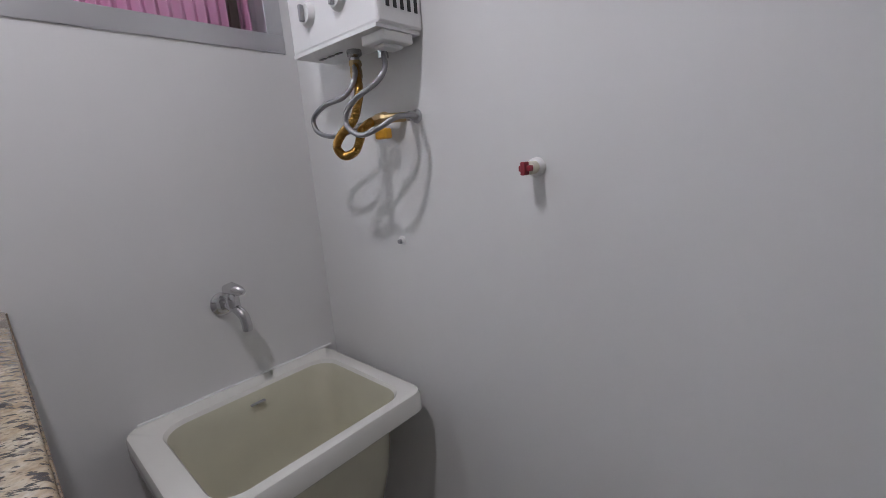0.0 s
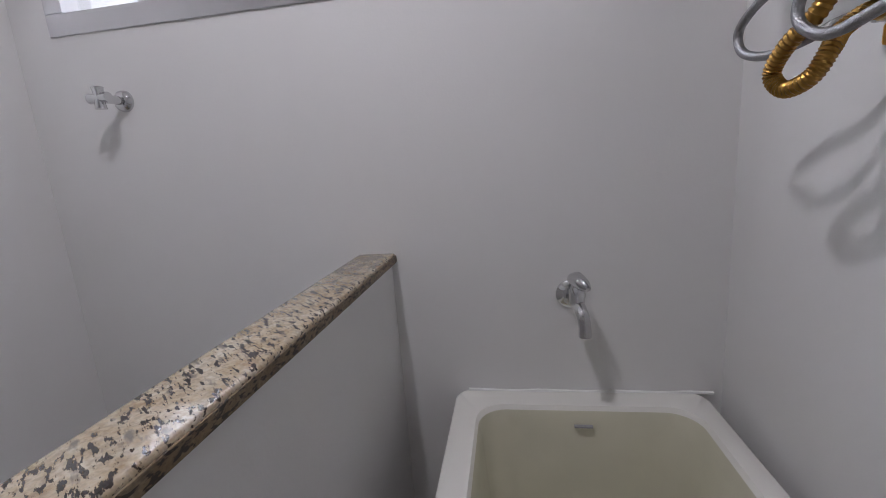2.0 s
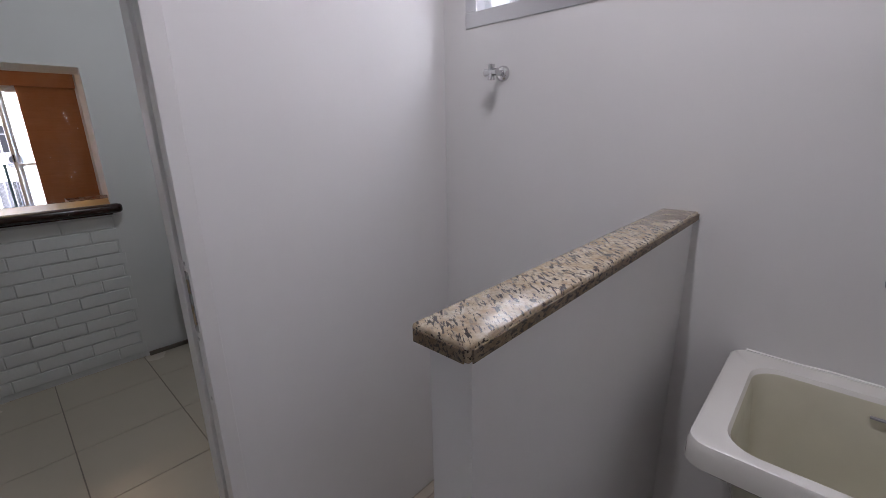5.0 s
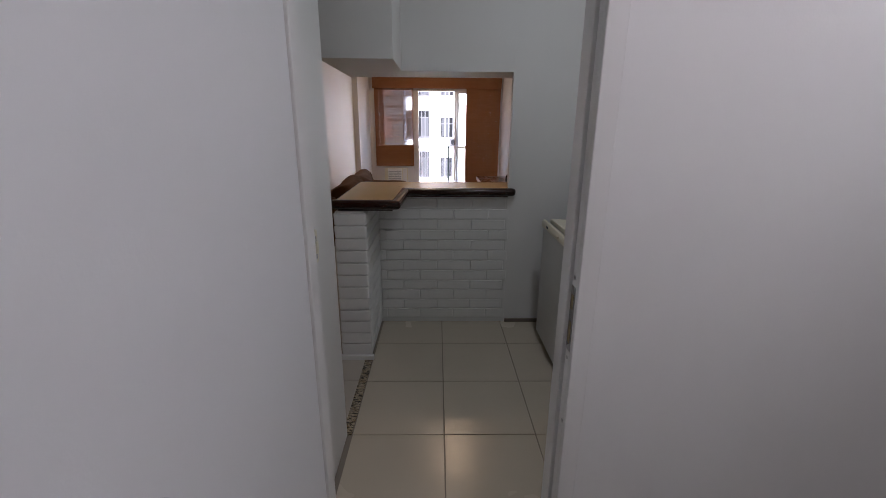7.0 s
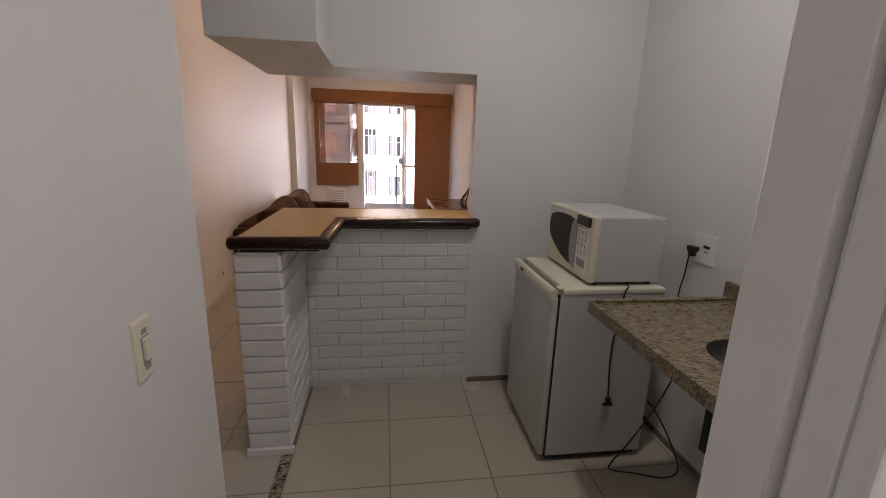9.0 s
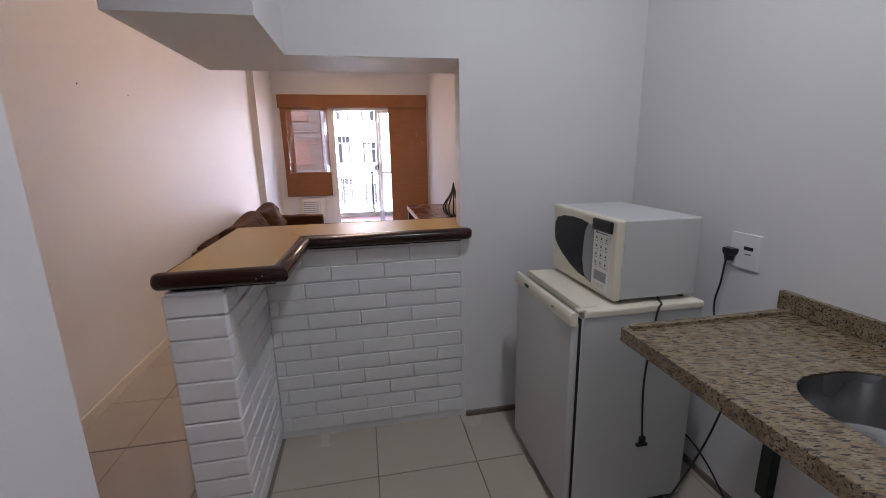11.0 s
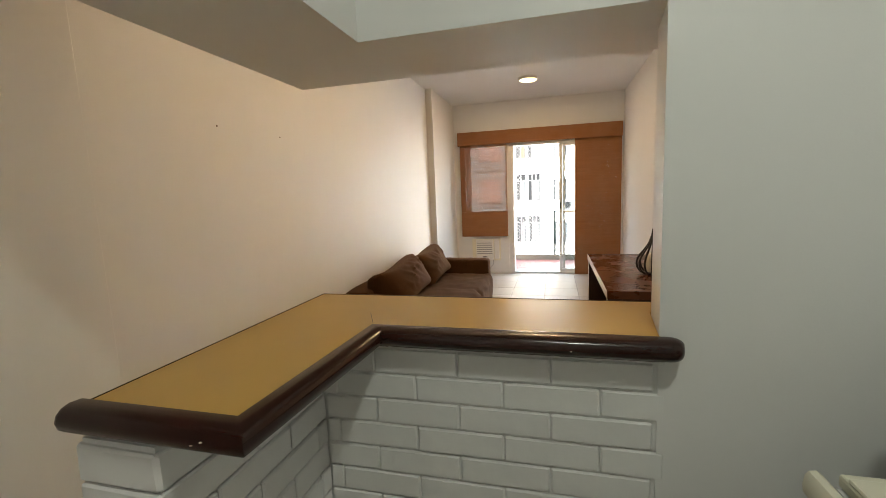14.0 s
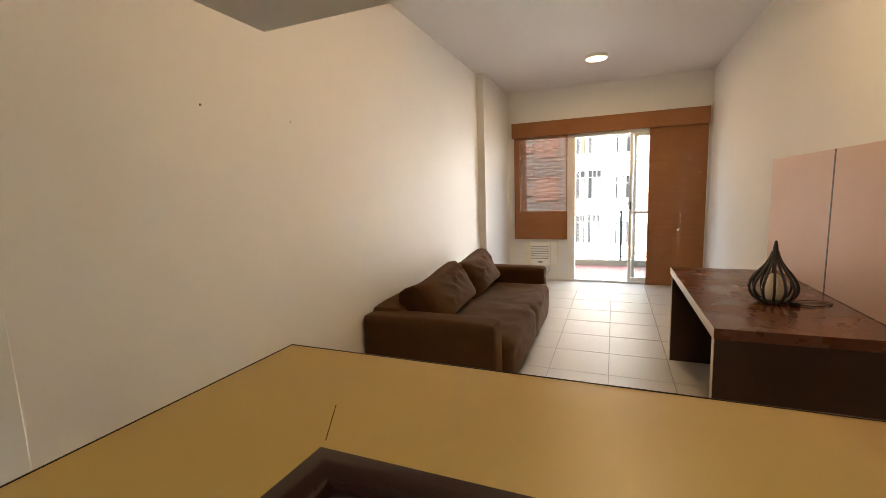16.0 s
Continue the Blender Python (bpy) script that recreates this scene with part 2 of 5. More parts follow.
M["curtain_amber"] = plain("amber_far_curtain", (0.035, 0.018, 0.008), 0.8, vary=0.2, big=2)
M["net"] = plain("white_safety_net", (0.10, 0.10, 0.105), 0.7, vary=0.05)
M["iron"] = plain("dark_green_iron", (0.03, 0.045, 0.035), 0.45, vary=0.15)
M["kerb"] = plain("beige_stone_kerb", (0.16, 0.14, 0.10), 0.7, vary=0.15, big=4, small=40)
M["asphalt"] = plain("asphalt", (0.05, 0.05, 0.05), 0.9, vary=0.2, big=0.2, small=20)
M["dark_gap"] = plain("dark_rubber", (0.02, 0.02, 0.02), 0.8, vary=0.1)


def glow(name, colour, strength):
    m, nt, b = node_mat(name, 0.5)
    b.inputs["Base Color"].default_value = (0.8, 0.8, 0.8, 1)
    b.inputs["Emission Color"].default_value = (*colour, 1)
    b.inputs["Emission Strength"].default_value = strength
    return m


M["lamp_warm"] = glow("warm_lamp_diffuser", (1.0, 0.72, 0.40), 1.2)
M["lamp_cool"] = glow("cool_lamp_diffuser", (1.0, 0.96, 0.93), 1.2)


def clear_glass(name):
    m = bpy.data.materials.new(name)
    m.use_nodes = True
    nt = m.node_tree
    nt.nodes.remove(nt.nodes["Principled BSDF"])
    g, t, x = (nt.nodes.new(k) for k in ("ShaderNodeBsdfGlossy", "ShaderNodeBsdfTransparent", "ShaderNodeMixShader"))
    g.inputs["Roughness"].default_value = 0.02
    t.inputs["Color"].default_value = (0.93, 0.95, 0.95, 1)
    x.inputs[0].default_value = 0.04
    nt.links.new(t.outputs[0], x.inputs[1])
    nt.links.new(g.outputs[0], x.inputs[2])
    nt.links.new(x.outputs[0], nt.nodes["Material Output"].inputs[0])
    return m


M["glass"] = clear_glass("window_glass")

# ---- builders ----
ORG = {}


def thing(name, loc, label, category, group="", kind=""):
    ob = new(name)
    ob.empty_display_size = 0.1
    ob.location = loc
    ORG[ob.name] = Vector(loc)
    return tagged(ob, label, category, group, kind)


def finish(bm, mat, name, smooth=False):
    bmesh.ops.recalc_face_normals(bm, faces=bm.faces)
    me = bpy.data.meshes.new(name)
    bm.to_mesh(me)
    bm.free()
    me.materials.append(M[mat] if isinstance(mat, str) else mat)
    if smooth:
        for p in me.polygons:
            p.use_smooth = True
        me.set_sharp_from_angle(angle=radians(38))
    return me


def part(name, bm, mat, parent, label="", smooth=False):
    """One mesh, built in world places, under a thing or one of its parts."""
    org = ORG[parent.name]
    bmesh.ops.translate(bm, verts=bm.verts, vec=-org)
    ob = new(name, finish(bm, mat, name, smooth))
    ob.parent = parent
    ORG[ob.name] = org
    return tagged(ob, label)


def solo(name, bm, mat, loc, label, category="", group="", kind="", smooth=False):
    """A thing that is one mesh, with its origin at loc."""
    bmesh.ops.translate(bm, verts=bm.verts, vec=-Vector(loc))
    ob = new(name, finish(bm, mat, name, smooth))
    ob.location = loc
    ORG[ob.name] = Vector(loc)
    return tagged(ob, label, category, group, kind)


def setting(name, bm, mat, label, category, smooth=False):
    return solo(name, bm, mat, (0, 0, 0), label, category, kind="structure", smooth=smooth)


def box(bm, x0, x1, y0, y1, z0, z1, bev=0.0, seg=2):
    vs = [bm.verts.new((x, y, z)) for x in (x0, x1) for y in (y0, y1) for z in (z0, z1)]
    fs = [bm.faces.new([vs[k] for k in q]) for q in ((0, 1, 3, 2), (4, 6, 7, 5), (0, 4, 5, 1), (2, 3, 7, 6), (0, 2, 6, 4), (1, 5, 7, 3))]
    if bev:
        es = {e for f in fs for e in f.edges}
        bmesh.ops.bevel(bm, geom=list(es), offset=bev, segments=seg, profile=0.5, affect="EDGES", clamp_overlap=True)
    return bm


def boxes(*rows, bev=0.0):
    bm = bmesh.new()
    for r in rows:
        box(bm, *r, bev=bev)
    return bm


def one(x0, x1, y0, y1, z0, z1, bev=0.0, seg=2):
    return box(bmesh.new(), x0, x1, y0, y1, z0, z1, bev, seg)


def smooth_path(pts, n=6):
    """Catmull-Rom through the points."""
    p = [Vector(q) for q in pts]
    p = [2 * p[0] - p[1]] + p + [2 * p[-1] - p[-2]]
    out = []
    for k in range(1, len(p) - 2):
        a, b, c, d = p[k - 1:k + 3]
        for j in range(n):
            t = j / n
            out.append(0.5 * (2 * b + (c - a) * t + (2 * a - 5 * b + 4 * c - d) * t * t + (3 * b - a - 3 * c + d) * t ** 3))
    out.append(p[-2])
    return out


def tube(bm, pts, r, seg=8, radii=None, caps=True):
    pts = [Vector(q) for q in pts]
    up = Vector((0.13, 0.31, 0.94))
    rings = []
    for k, q in enumerate(pts):
        d = (pts[min(k + 1, len(pts) - 1)] - pts[max(k - 1, 0)]).normalized()
        u = (up - d * up.dot(d))
        u = u.normalized() if u.length > 1e-4 else d.orthogonal().normalized()
        up = u
        w = d.cross(u)
        rr = radii[k] if radii else r
        rings.append([bm.verts.new(q + (u * math.cos(a) + w * math.sin(a)) * rr) for a in (2 * math.pi * j / seg for j in range(seg))])
    for a, b in zip(rings, rings[1:]):
        for j in range(seg):
            bm.faces.new((a[j], a[(j + 1) % seg], b[(j + 1) % seg], b[j]))
    if caps:
        bm.faces.new(rings[0][::-1])
        bm.faces.new(rings[-1])
    return bm


def lathe(bm, profile, centre, axis="z", seg=24):
    """Profile rows of (radius, height along the axis)."""
    c = Vector(centre)
    ax = {"x": (Vector((0, 1, 0)), Vector((0, 0, 1)), Vector((1, 0, 0))), "y": (Vector((0, 0, 1)), Vector((1, 0, 0)), Vector((0, 1, 0))),
          "z": (Vector((1, 0, 0)), Vector((0, 1, 0)), Vector((0, 0, 1)))}[axis]
    rings = []
    for r, h in profile:
        rings.append([bm.verts.new(c + (ax[0] * math.cos(a) + ax[1] * math.sin(a)) * max(r, 1e-5) + ax[2] * h) for a in (2 * math.pi * j / seg for j in range(seg))])
    for a, b in zip(rings, rings[1:]):
        for j in range(seg):
            bm.faces.new((a[j], a[(j + 1) % seg], b[(j + 1) % seg], b[j]))
    bm.faces.new(rings[0][::-1])
    bm.faces.new(rings[-1])
    return bm


def rounded(cx, cy, w, d, r, n=6):
    """Points of a rounded rectangle."""
    out = []
    for sx, sy, a0 in ((1, 1, 0), (-1, 1, 90), (-1, -1, 180), (1, -1, 270)):
        for k in range(n + 1):
            a = radians(a0 + 90 * k / n)
            out.append((cx + sx * (w / 2 - r) + r * math.cos(a), cy + sy * (d / 2 - r) + r * math.sin(a)))
    return out


def loft(bm, loops, close_top=True, close_bottom=True):
    """Skin over loops of equal length, each a list of points."""
    rings = [[bm.verts.new(p) for p in lp] for lp in loops]
    n = len(rings[0])
    for a, b in zip(rings, rings[1:]):
        for j in range(n):
            bm.faces.new((a[j], a[(j + 1) % n], b[(j + 1) % n], b[j]))
    if close_bottom:
        bm.faces.new(rings[0][::-1])
    if close_top:
        bm.faces.new(rings[-1])
    return bm


def prism(bm, poly, z0, z1):
    return loft(bm, [[(x, y, z0) for x, y in poly], [(x, y, z1) for x, y in poly]])


def pillow(x0, x1, y0, y1, z0, z1, r, n=14, puff=0.03, wrinkle=0.0, seed=0):
    """A soft block: a cube subdivided, rounded and swollen."""
    bm = bmesh.new()
    bmesh.ops.create_cube(bm, size=2)
    bmesh.ops.subdivide_edges(bm, edges=bm.edges, cuts=n, use_grid_fill=True)
    h = Vector(((x1 - x0) / 2, (y1 - y0) / 2, (z1 - z0) / 2))
    c = Vector(((x0 + x1) / 2, (y0 + y1) / 2, (z0 + z1) / 2))
    for v in bm.verts:
        u = v.co.copy()
        p = Vector((u.x * h.x, u.y * h.y, u.z * h.z))
        inner = Vector([max(-(hh - r), min(hh - r, q)) for hh, q in zip(h, p)])
        dlt = p - inner
        p = inner + (dlt.normalized() * r if dlt.length > 1e-6 else dlt)
        b = [(1 - u[(k + 1) % 3] ** 2) * (1 - u[(k + 2) % 3] ** 2) for k in range(3)]
        p += Vector([puff * bb * (1 if q > 0 else -1) * (abs(q) > 0.98) for bb, q in zip(b, u)])
        if wrinkle:
            p += Vector((1, 0.3, 1)).normalized() * wrinkle * noise.noise(Vector((p.x * 7, p.y * 7, p.z * 16 + seed)))
        v.co = c + p
    return bm


# ---- structure ----
CEIL = 2.90
setting("ground", one(-300, 300, -300, 300, -9.4, -9.0), "asphalt", "grey asphalt street far below the building", "ground")
floor = setting("floor", boxes((-1.5, 1.7, 1.15, 9.62, -0.15, -0.004), (-0.95, 1.44, -0.5, 1.15, -0.15, -0.0041)), "grout", "beige ceramic tile floor with thin grey joints", "floor")

# bathroom
setting("wall_bathroom_east", boxes((1.318, 1.44, -0.5, 1.106, 0, 1.757), (1.318, 1.44, -0.5, 1.106, 2.45, 2.7), (1.318, 1.44, -0.5, -0.345, 1.757, 2.45), (1.318, 1.44, 1.01, 1.106, 1.757, 2.45)), "wall", "white painted wall with a high window", "wall")
setting("wall_bathroom_south", one(-0.95, 1.318, -0.5, -0.375, 0, 2.7), "wall", "white painted wall behind the water heater", "wall")
setting("wall_bathroom_west", one(-0.95, -0.83, -0.375, 1.106, 0, 2.7), "wall", "plain white painted wall", "wall")
setting("ceiling_bathroom", one(-0.83, 1.318, -0.375, 1.106, 2.5, 2.65), "ceil", "plain white painted ceiling", "ceiling")
setting("wall_door", boxes((-1.5, -0.181, 1.106, 1.21, 0, CEIL), (0.483, 1.7, 1.106, 1.21, 0, CEIL), (-0.181, 0.483, 1.106, 1.21, 2.13, CEIL)), "wall", "white painted wall with a doorway", "wall")
# kitchen and hall
setting("wall_kitchen_east", one(1.585, 1.7, 1.21, 3.297, 0, CEIL), "wall", "white painted kitchen wall beside the sink", "wall")
setting("wall_kitchen_north", prism(bmesh.new(), [(0.652, 3.297), (1.7, 3.297), (1.7, 3.505), (0.676, 3.505)], 0, CEIL), "wall", "white painted wall beside the serving hatch", "wall")
setting("wall_switch", one(-0.40, -0.30, 1.21, 2.03, 0, CEIL), "wall", "white painted stub wall with a light switch", "wall")
setting("wall_hall_west", one(-1.5, -1.25, 1.21, 3.405, 0, CEIL, 0.004), "cream", "cream painted hall wall", "wall")
setting("ceiling_hall", one(-1.25, -0.515, 1.21, 3.405, 2.21, CEIL), "ceil", "lowered painted hall ceiling", "ceiling")
setting("beam", boxes((-0.512, -0.10, 2.766, 3.675, 1.825, CEIL), (-0.10, 0.6515, 3.2972, 3.675, 1.825, CEIL), (0.6515, 1.48, 3.5055, 3.675, 1.825, CEIL), (0.6515, 0.676, 3.30, 3.5055, 1.825, CEIL)), "wall", "white painted dropped beam over the bar counter", "beam")
# living room
setting("wall_west", one(-1.5, -1.36, 3.405, 8.17, 0, CEIL), "cream", "long cream painted living room wall", "wall")
setting("pilaster", one(-1.5, -1.265, 8.17, 9.47, 0, CEIL), "cream", "cream painted pilaster beside the balcony", "wall")
setting("wall_living_east", one(1.48, 1.6, 3.5055, 9.47, 0, CEIL), "cream", "cream painted living room wall", "wall")
setting("wall_balcony", boxes((-1.5, -0.345, 9.47, 9.62, 0, 1.02), (-1.5, -1.12, 9.47, 9.62, 1.02, 2.22), (-1.5, 1.6, 9.47, 9.62, 2.22, CEIL), (1.42, 1.6, 9.47, 9.62, 0, 2.22)), "wall", "white painted wall around the balcony door", "wall")
setting("ceiling", boxes((-1.5, 1.7, 1.08, 9.62, CEIL, CEIL + 0.12)), "ceil", "white painted living room ceiling", "ceiling")

# half wall with granite cap
setting("half_wall", one(0.468, 1.318, 0.294, 0.354, 0, 1.228), "wall", "thin white painted half wall", "half wall")
cap = thing("granite_cap", (0.88, 0.32, 1.2285), "speckled beige granite cap on the half wall", "capping")
part("slab", one(0.451, 1.3175, 0.284, 0.366, 1.2285, 1.25, 0.005, 3), "granite", cap, "polished speckled top", smooth=True)
for nm, x0, x1, y0, y1 in (("end_face", 0.4490, 0.4512, 0.289, 0.361), ("long_face", 0.456, 1.3172, 0.2820, 0.2842), ("long_face", 0.456, 1.3172, 0.3658, 0.3680)):
    part(nm, one(x0, x1, y0, y1, 1.2295, 1.2450, 0.0008, 1), "granite_cut", cap, "dull brown cut edge")

# door frame
dfr = thing("door_frame", (0.15, 1.14, 0), "white painted wooden door frame with worn edges", "door frame", kind="structure")
for nm, xw, face, sgn in (("jamb_hinge", -0.181, -0.142, 1), ("jamb_latch", 0.483, 0.442, -1)):
    b = bmesh.new()
    for y0, y1, proud in ((1.1035, 1.1215, 0.0), (1.1215, 1.124, -0.004), (1.124, 1.1535, -0.0015), (1.1535, 1.157, -0.006), (1.157, 1.2145, 0.006)):
        x1 = face + sgn * proud
        box(b, min(xw, x1), max(xw, x1), y0 + 0.0002, y1 - 0.0002, 0, 2.13, 0.0025 if y1 - y0 > 0.01 else 0.0)
    part(nm, b, "frame_paint", dfr)
b = boxes((-0.142, 0.442, 1.1035, 1.1535, 2.105, 2.13), (-0.148, 0.448, 1.157, 1.2145, 2.097, 2.13), bev=0.0025)
part("head", b, "frame_paint", dfr)
b = bmesh.new()
box(b, 0.4422, 0.445, 1.1255, 1.1495, 0.985, 1.14, 0.001)
sp = part("strike_plate", b, "steel", dfr, "worn steel strike plate")
part("latch_hole", boxes((0.4415, 0.4440, 1.131, 1.144, 1.085, 1.12), (0.4415, 0.4440, 1.131, 1.144, 1.005, 1.055)), "brass", sp, "brass-coloured latch openings")
for z in (1.16, 0.965, 0.80):
    part("screw", lathe(bmesh.new(), [(0.005, 0), (0.005, 0.003)], (0.4425, 1.1375 if z != 0.80 else 1.128, z), "x", 10), "steel", dfr)

# door leaf, hinged on the kitchen side of the jamb, standing open
door = thing("door_1", (-0.15, 1.10, 0.008), "white painted flush door standing open with chrome lever", "door", kind="structure")
TH = radians(-93.5)
dv, nv = Vector((math.cos(TH), math.sin(TH), 0)), Vector((-math.sin(TH), math.cos(TH), 0))


def leafpt(s, n, z):
    return Vector((-0.139, 1.145, 0)) + dv * s + nv * n + Vector((0, 0, z))


def leafbox(bm, s0, s1, n0, n1, z0, z1, bev=0.0):
    tmp = one(s0, s1, n0, n1, z0, z1, bev)
    for v in tmp.verts:
        v.co = leafpt(*v.co)
    me = bpy.data.meshes.new("tmp")
    tmp.to_mesh(me)
    tmp.free()
    bm.from_mesh(me)
    bpy.data.meshes.remove(me)
    return bm


leaf = part("leaf", leafbox(bmesh.new(), 0.0, 0.658, -0.035, 0.0, 0.008, 2.095, 0.002), "door", door)
lock = part("latch_plate", leafbox(bmesh.new(), 0.656, 0.660, -0.029, -0.006, 0.98, 1.20, 0.001), "blue", leaf, "steel latch plate still in blue film")
part("latch_bolt", leafbox(bmesh.new(), 0.659, 0.670, -0.029, -0.010, 1.120, 1.150, 0.002), "steel", leaf)
part("bolt_slot", leafbox(bmesh.new(), 0.6595, 0.6608, -0.024, -0.012, 1.055, 1.096), "steel", lock)
part("screw", leafbox(bmesh.new(), 0.6595, 0.6612, -0.0205, -0.0145, 1.180, 1.186, 0.001), "steel", lock)


def leafdisc(s, z, prof, seg=28):
    bm = lathe(bmesh.new(), prof, (0, 0, 0), "z", seg)
    for v in bm.verts:
        v.co = leafpt(s + v.co.x, v.co.z, z + v.co.y)
    return bm


part("rosette", leafdisc(0.626, 1.122, [(0.026, 0), (0.026, 0.006), (0.022, 0.010), (0.012, 0.011)]), "chrome", leaf, smooth=True)
part("keyhole_cover", leafdisc(0.626, 1.065, [(0.026, 0), (0.026, 0.005), (0.022, 0.009), (0.001, 0.009)]), "chrome", leaf, smooth=True)
part("key_cylinder", leafdisc(0.626, 1.069, [(0.009, 0.008), (0.009, 0.013), (0.001, 0.013)]), "steel", leaf, smooth=True)
part("key_slot", leafbox(bmesh.new(), 0.6225, 0.6295, 0.0088, 0.0105, 1.048, 1.064), "black", leaf, "dark key slot")
lever = [leafpt(s, n, z) for s, n, z in ((0.626, 0.005, 1.122), (0.626, 0.026, 1.122), (0.622, 0.037, 1.121), (0.611, 0.042, 1.118), (0.592, 0.044, 1.112), (0.570, 0.044, 1.108), (0.551, 0.044, 1.107), (0.537, 0.044, 1.111), (0.530, 0.044, 1.119))]
lp = smooth_path(lever, 5)
part("lever_handle", tube(bmesh.new(), lp, 0.009, 14, [0.0108 - 0.008 * max(0, k / len(lp) - 0.65) for k in range(len(lp))]), "chrome", leaf, smooth=True)

# switch on the stub wall
sw = thing("light_switch", (-0.30, 1.727, 1.05), "yellowed white rocker switch with a chipped plate", "light switch")
part("gasket", one(-0.3006, -0.2985, 1.7105, 1.7695, 0.990, 1.114, 0.001), "yellowed", sw)
part("plate", one(-0.3005, -0.293, 1.712, 1.768, 0.992, 1.112, 0.006), "yellowed", sw)
part("rocker", one(-0.2935, -0.286, 1.731, 1.752, 1.03, 1.075, 0.002), "yellowed", sw, "yellowed rocker")
part("rocker_gap", one(-0.2936, -0.2922, 1.727, 1.754, 1.021, 1.078), "grey_plastic", sw, "dark gap round the rocker")
for z in (1.083, 1.010):
    part("screw_slot", one(-0.2938, -0.2915, 1.733, 1.749, z, z + 0.010), "grey_plastic", sw)

# threshold strip between kitchen and hall
setting("threshold_strip", one(-0.325, -0.278, 2.03, 2.745, -0.003, 0.003), "strip", "speckled granite strip set into the floor", "threshold")
setting("baseboard_kitchen", one(0.672, 1.585, 3.283, 3.2975, 0, 0.028, 0.002), "stone_base", "low brown stone skirting", "baseboard")
setting("baseboard_east", one(1.572, 1.5855, 1.215, 3.283, 0, 0.028, 0.002), "stone_base", "low brown stone skirting under the sink", "baseboard")
setting("baseboard_west", one(-1.361, -1.347, 3.405, 8.169, 0, 0.065, 0.003), "skirting", "low cream tiled skirting", "baseboard")
setting("baseboard_hall", one(-1.251, -1.237, 1.21, 3.405, 0, 0.065, 0.003), "skirting", "low cream tiled skirting", "baseboard")
setting("baseboard_living", one(1.466, 1.481, 3.506, 9.47, 0, 0.065, 0.003), "skirting", "low cream tiled skirting", "baseboard")

# ---- bar counter ----
top = thing("bar_countertop", (0.1, 3.4, 0.985), "L-shaped mustard laminate bar top with dark rounded edge", "countertop")
Lp = [(-0.456, 2.767), (-0.122, 2.767), (-0.104, 3.283), (0.6515, 3.283), (0.6515, 3.30), (0.673, 3.508), (1.0, 3.508), (1.0, 3.62), (-0.456, 3.62)]
part("laminate", prism(bmesh.new(), Lp, 1.02, 1.05), "laminate", top)
part("underboard", prism(bmesh.new(), [(-0.452, 2.77), (-0.125, 2.77), (-0.107, 3.287), (0.6515, 3.287), (0.672, 3.509), (0.996, 3.509), (0.996, 3.615), (-0.452, 3.615)], 0.985, 1.0195), "darkwood", top)
part("back_edge_strip", boxes((-0.459, -0.4561, 2.767, 3.623, 1.0, 1.0515), (-0.456, 1.0, 3.6201, 3.623, 1.0, 1.0515)), "darkwood", top, "thin dark edge strip")
sec = [(0.0, 1.052), (0.020, 1.0535), (0.036, 1.049), (0.047, 1.039), (0.051, 1.026), (0.047, 1.012), (0.036, 1.002), (0.020, 0.996), (0.0, 0.995)]
path = [(-0.475, 2.767, 0, -1), (-0.122, 2.767, 1, -1), (-0.104, 3.283, 1, -1), (0.668, 3.283, 0, -1)]
loops = []
n0 = 5
for k in range(n0):
    a = radians(90 * k / n0)
    loops.append([(-0.475 - 0.022 * math.cos(a), 2.767 - o * math.sin(a) ** 0.7 - 0.0005, 1.0245 + (z - 1.0245) * (0.45 + 0.55 * math.sin(a))) for o, z in sec])
for x, y, ux, uy in path:
    loops.append([(x + o * ux, y + o * uy, z) for o, z in sec])
for k in range(1, 6):
    a = radians(90 * k / 5)
    loops.append([(0.668 + 0.034 * math.sin(a), 3.283 - o * math.cos(a) ** 0.7 - 0.0005, 1.0245 + (z - 1.0245) * (0.45 + 0.55 * math.cos(a))) for o, z in sec])
part("rounded_edge", loft(bmesh.new(), loops), "darkwood", top, "glossy dark wood bullnose edge", smooth=True)
b = bmesh.new()
box(b, -0.0008, 0.0008, -0.055, 0.055, 1.0495, 1.0504)
bmesh.ops.rotate(b, verts=b.verts, cent=(0, 0, 0), matrix=Matrix.Rotation(radians(28), 3, "Z"))
bmesh.ops.translate(b, verts=b.verts, vec=(-0.135, 3.35, 0))
part("scratch", b, "desk", top, "fine dark joint line")

rng_bar = random.Random(8)
caulk = smooth_path([(-0.10 + 0.045 * k, 3.293 + rng_bar.uniform(-0.002, 0.002), 0.9835 + rng_bar.uniform(-0.003, 0.0015)) for k in range(18)], 3)
part("sealant", tube(bmesh.new(), caulk, 0.005, 6, [rng_bar.uniform(0.003, 0.0065) for _ in caulk]), "mortar", top, "grimy uneven sealant under the edge", smooth=True)
for cx, cy, dx, z in ((-0.175, 2.7172, 0.004, 1.022), (-0.155, 2.7168, 0.005, 1.030), (0.44, 3.2335, 0.005, 1.020)):
    part("chip", one(cx, cx + dx, cy - 0.0028, cy, z, z + 0.0012), "edge", top, "small pale chip")

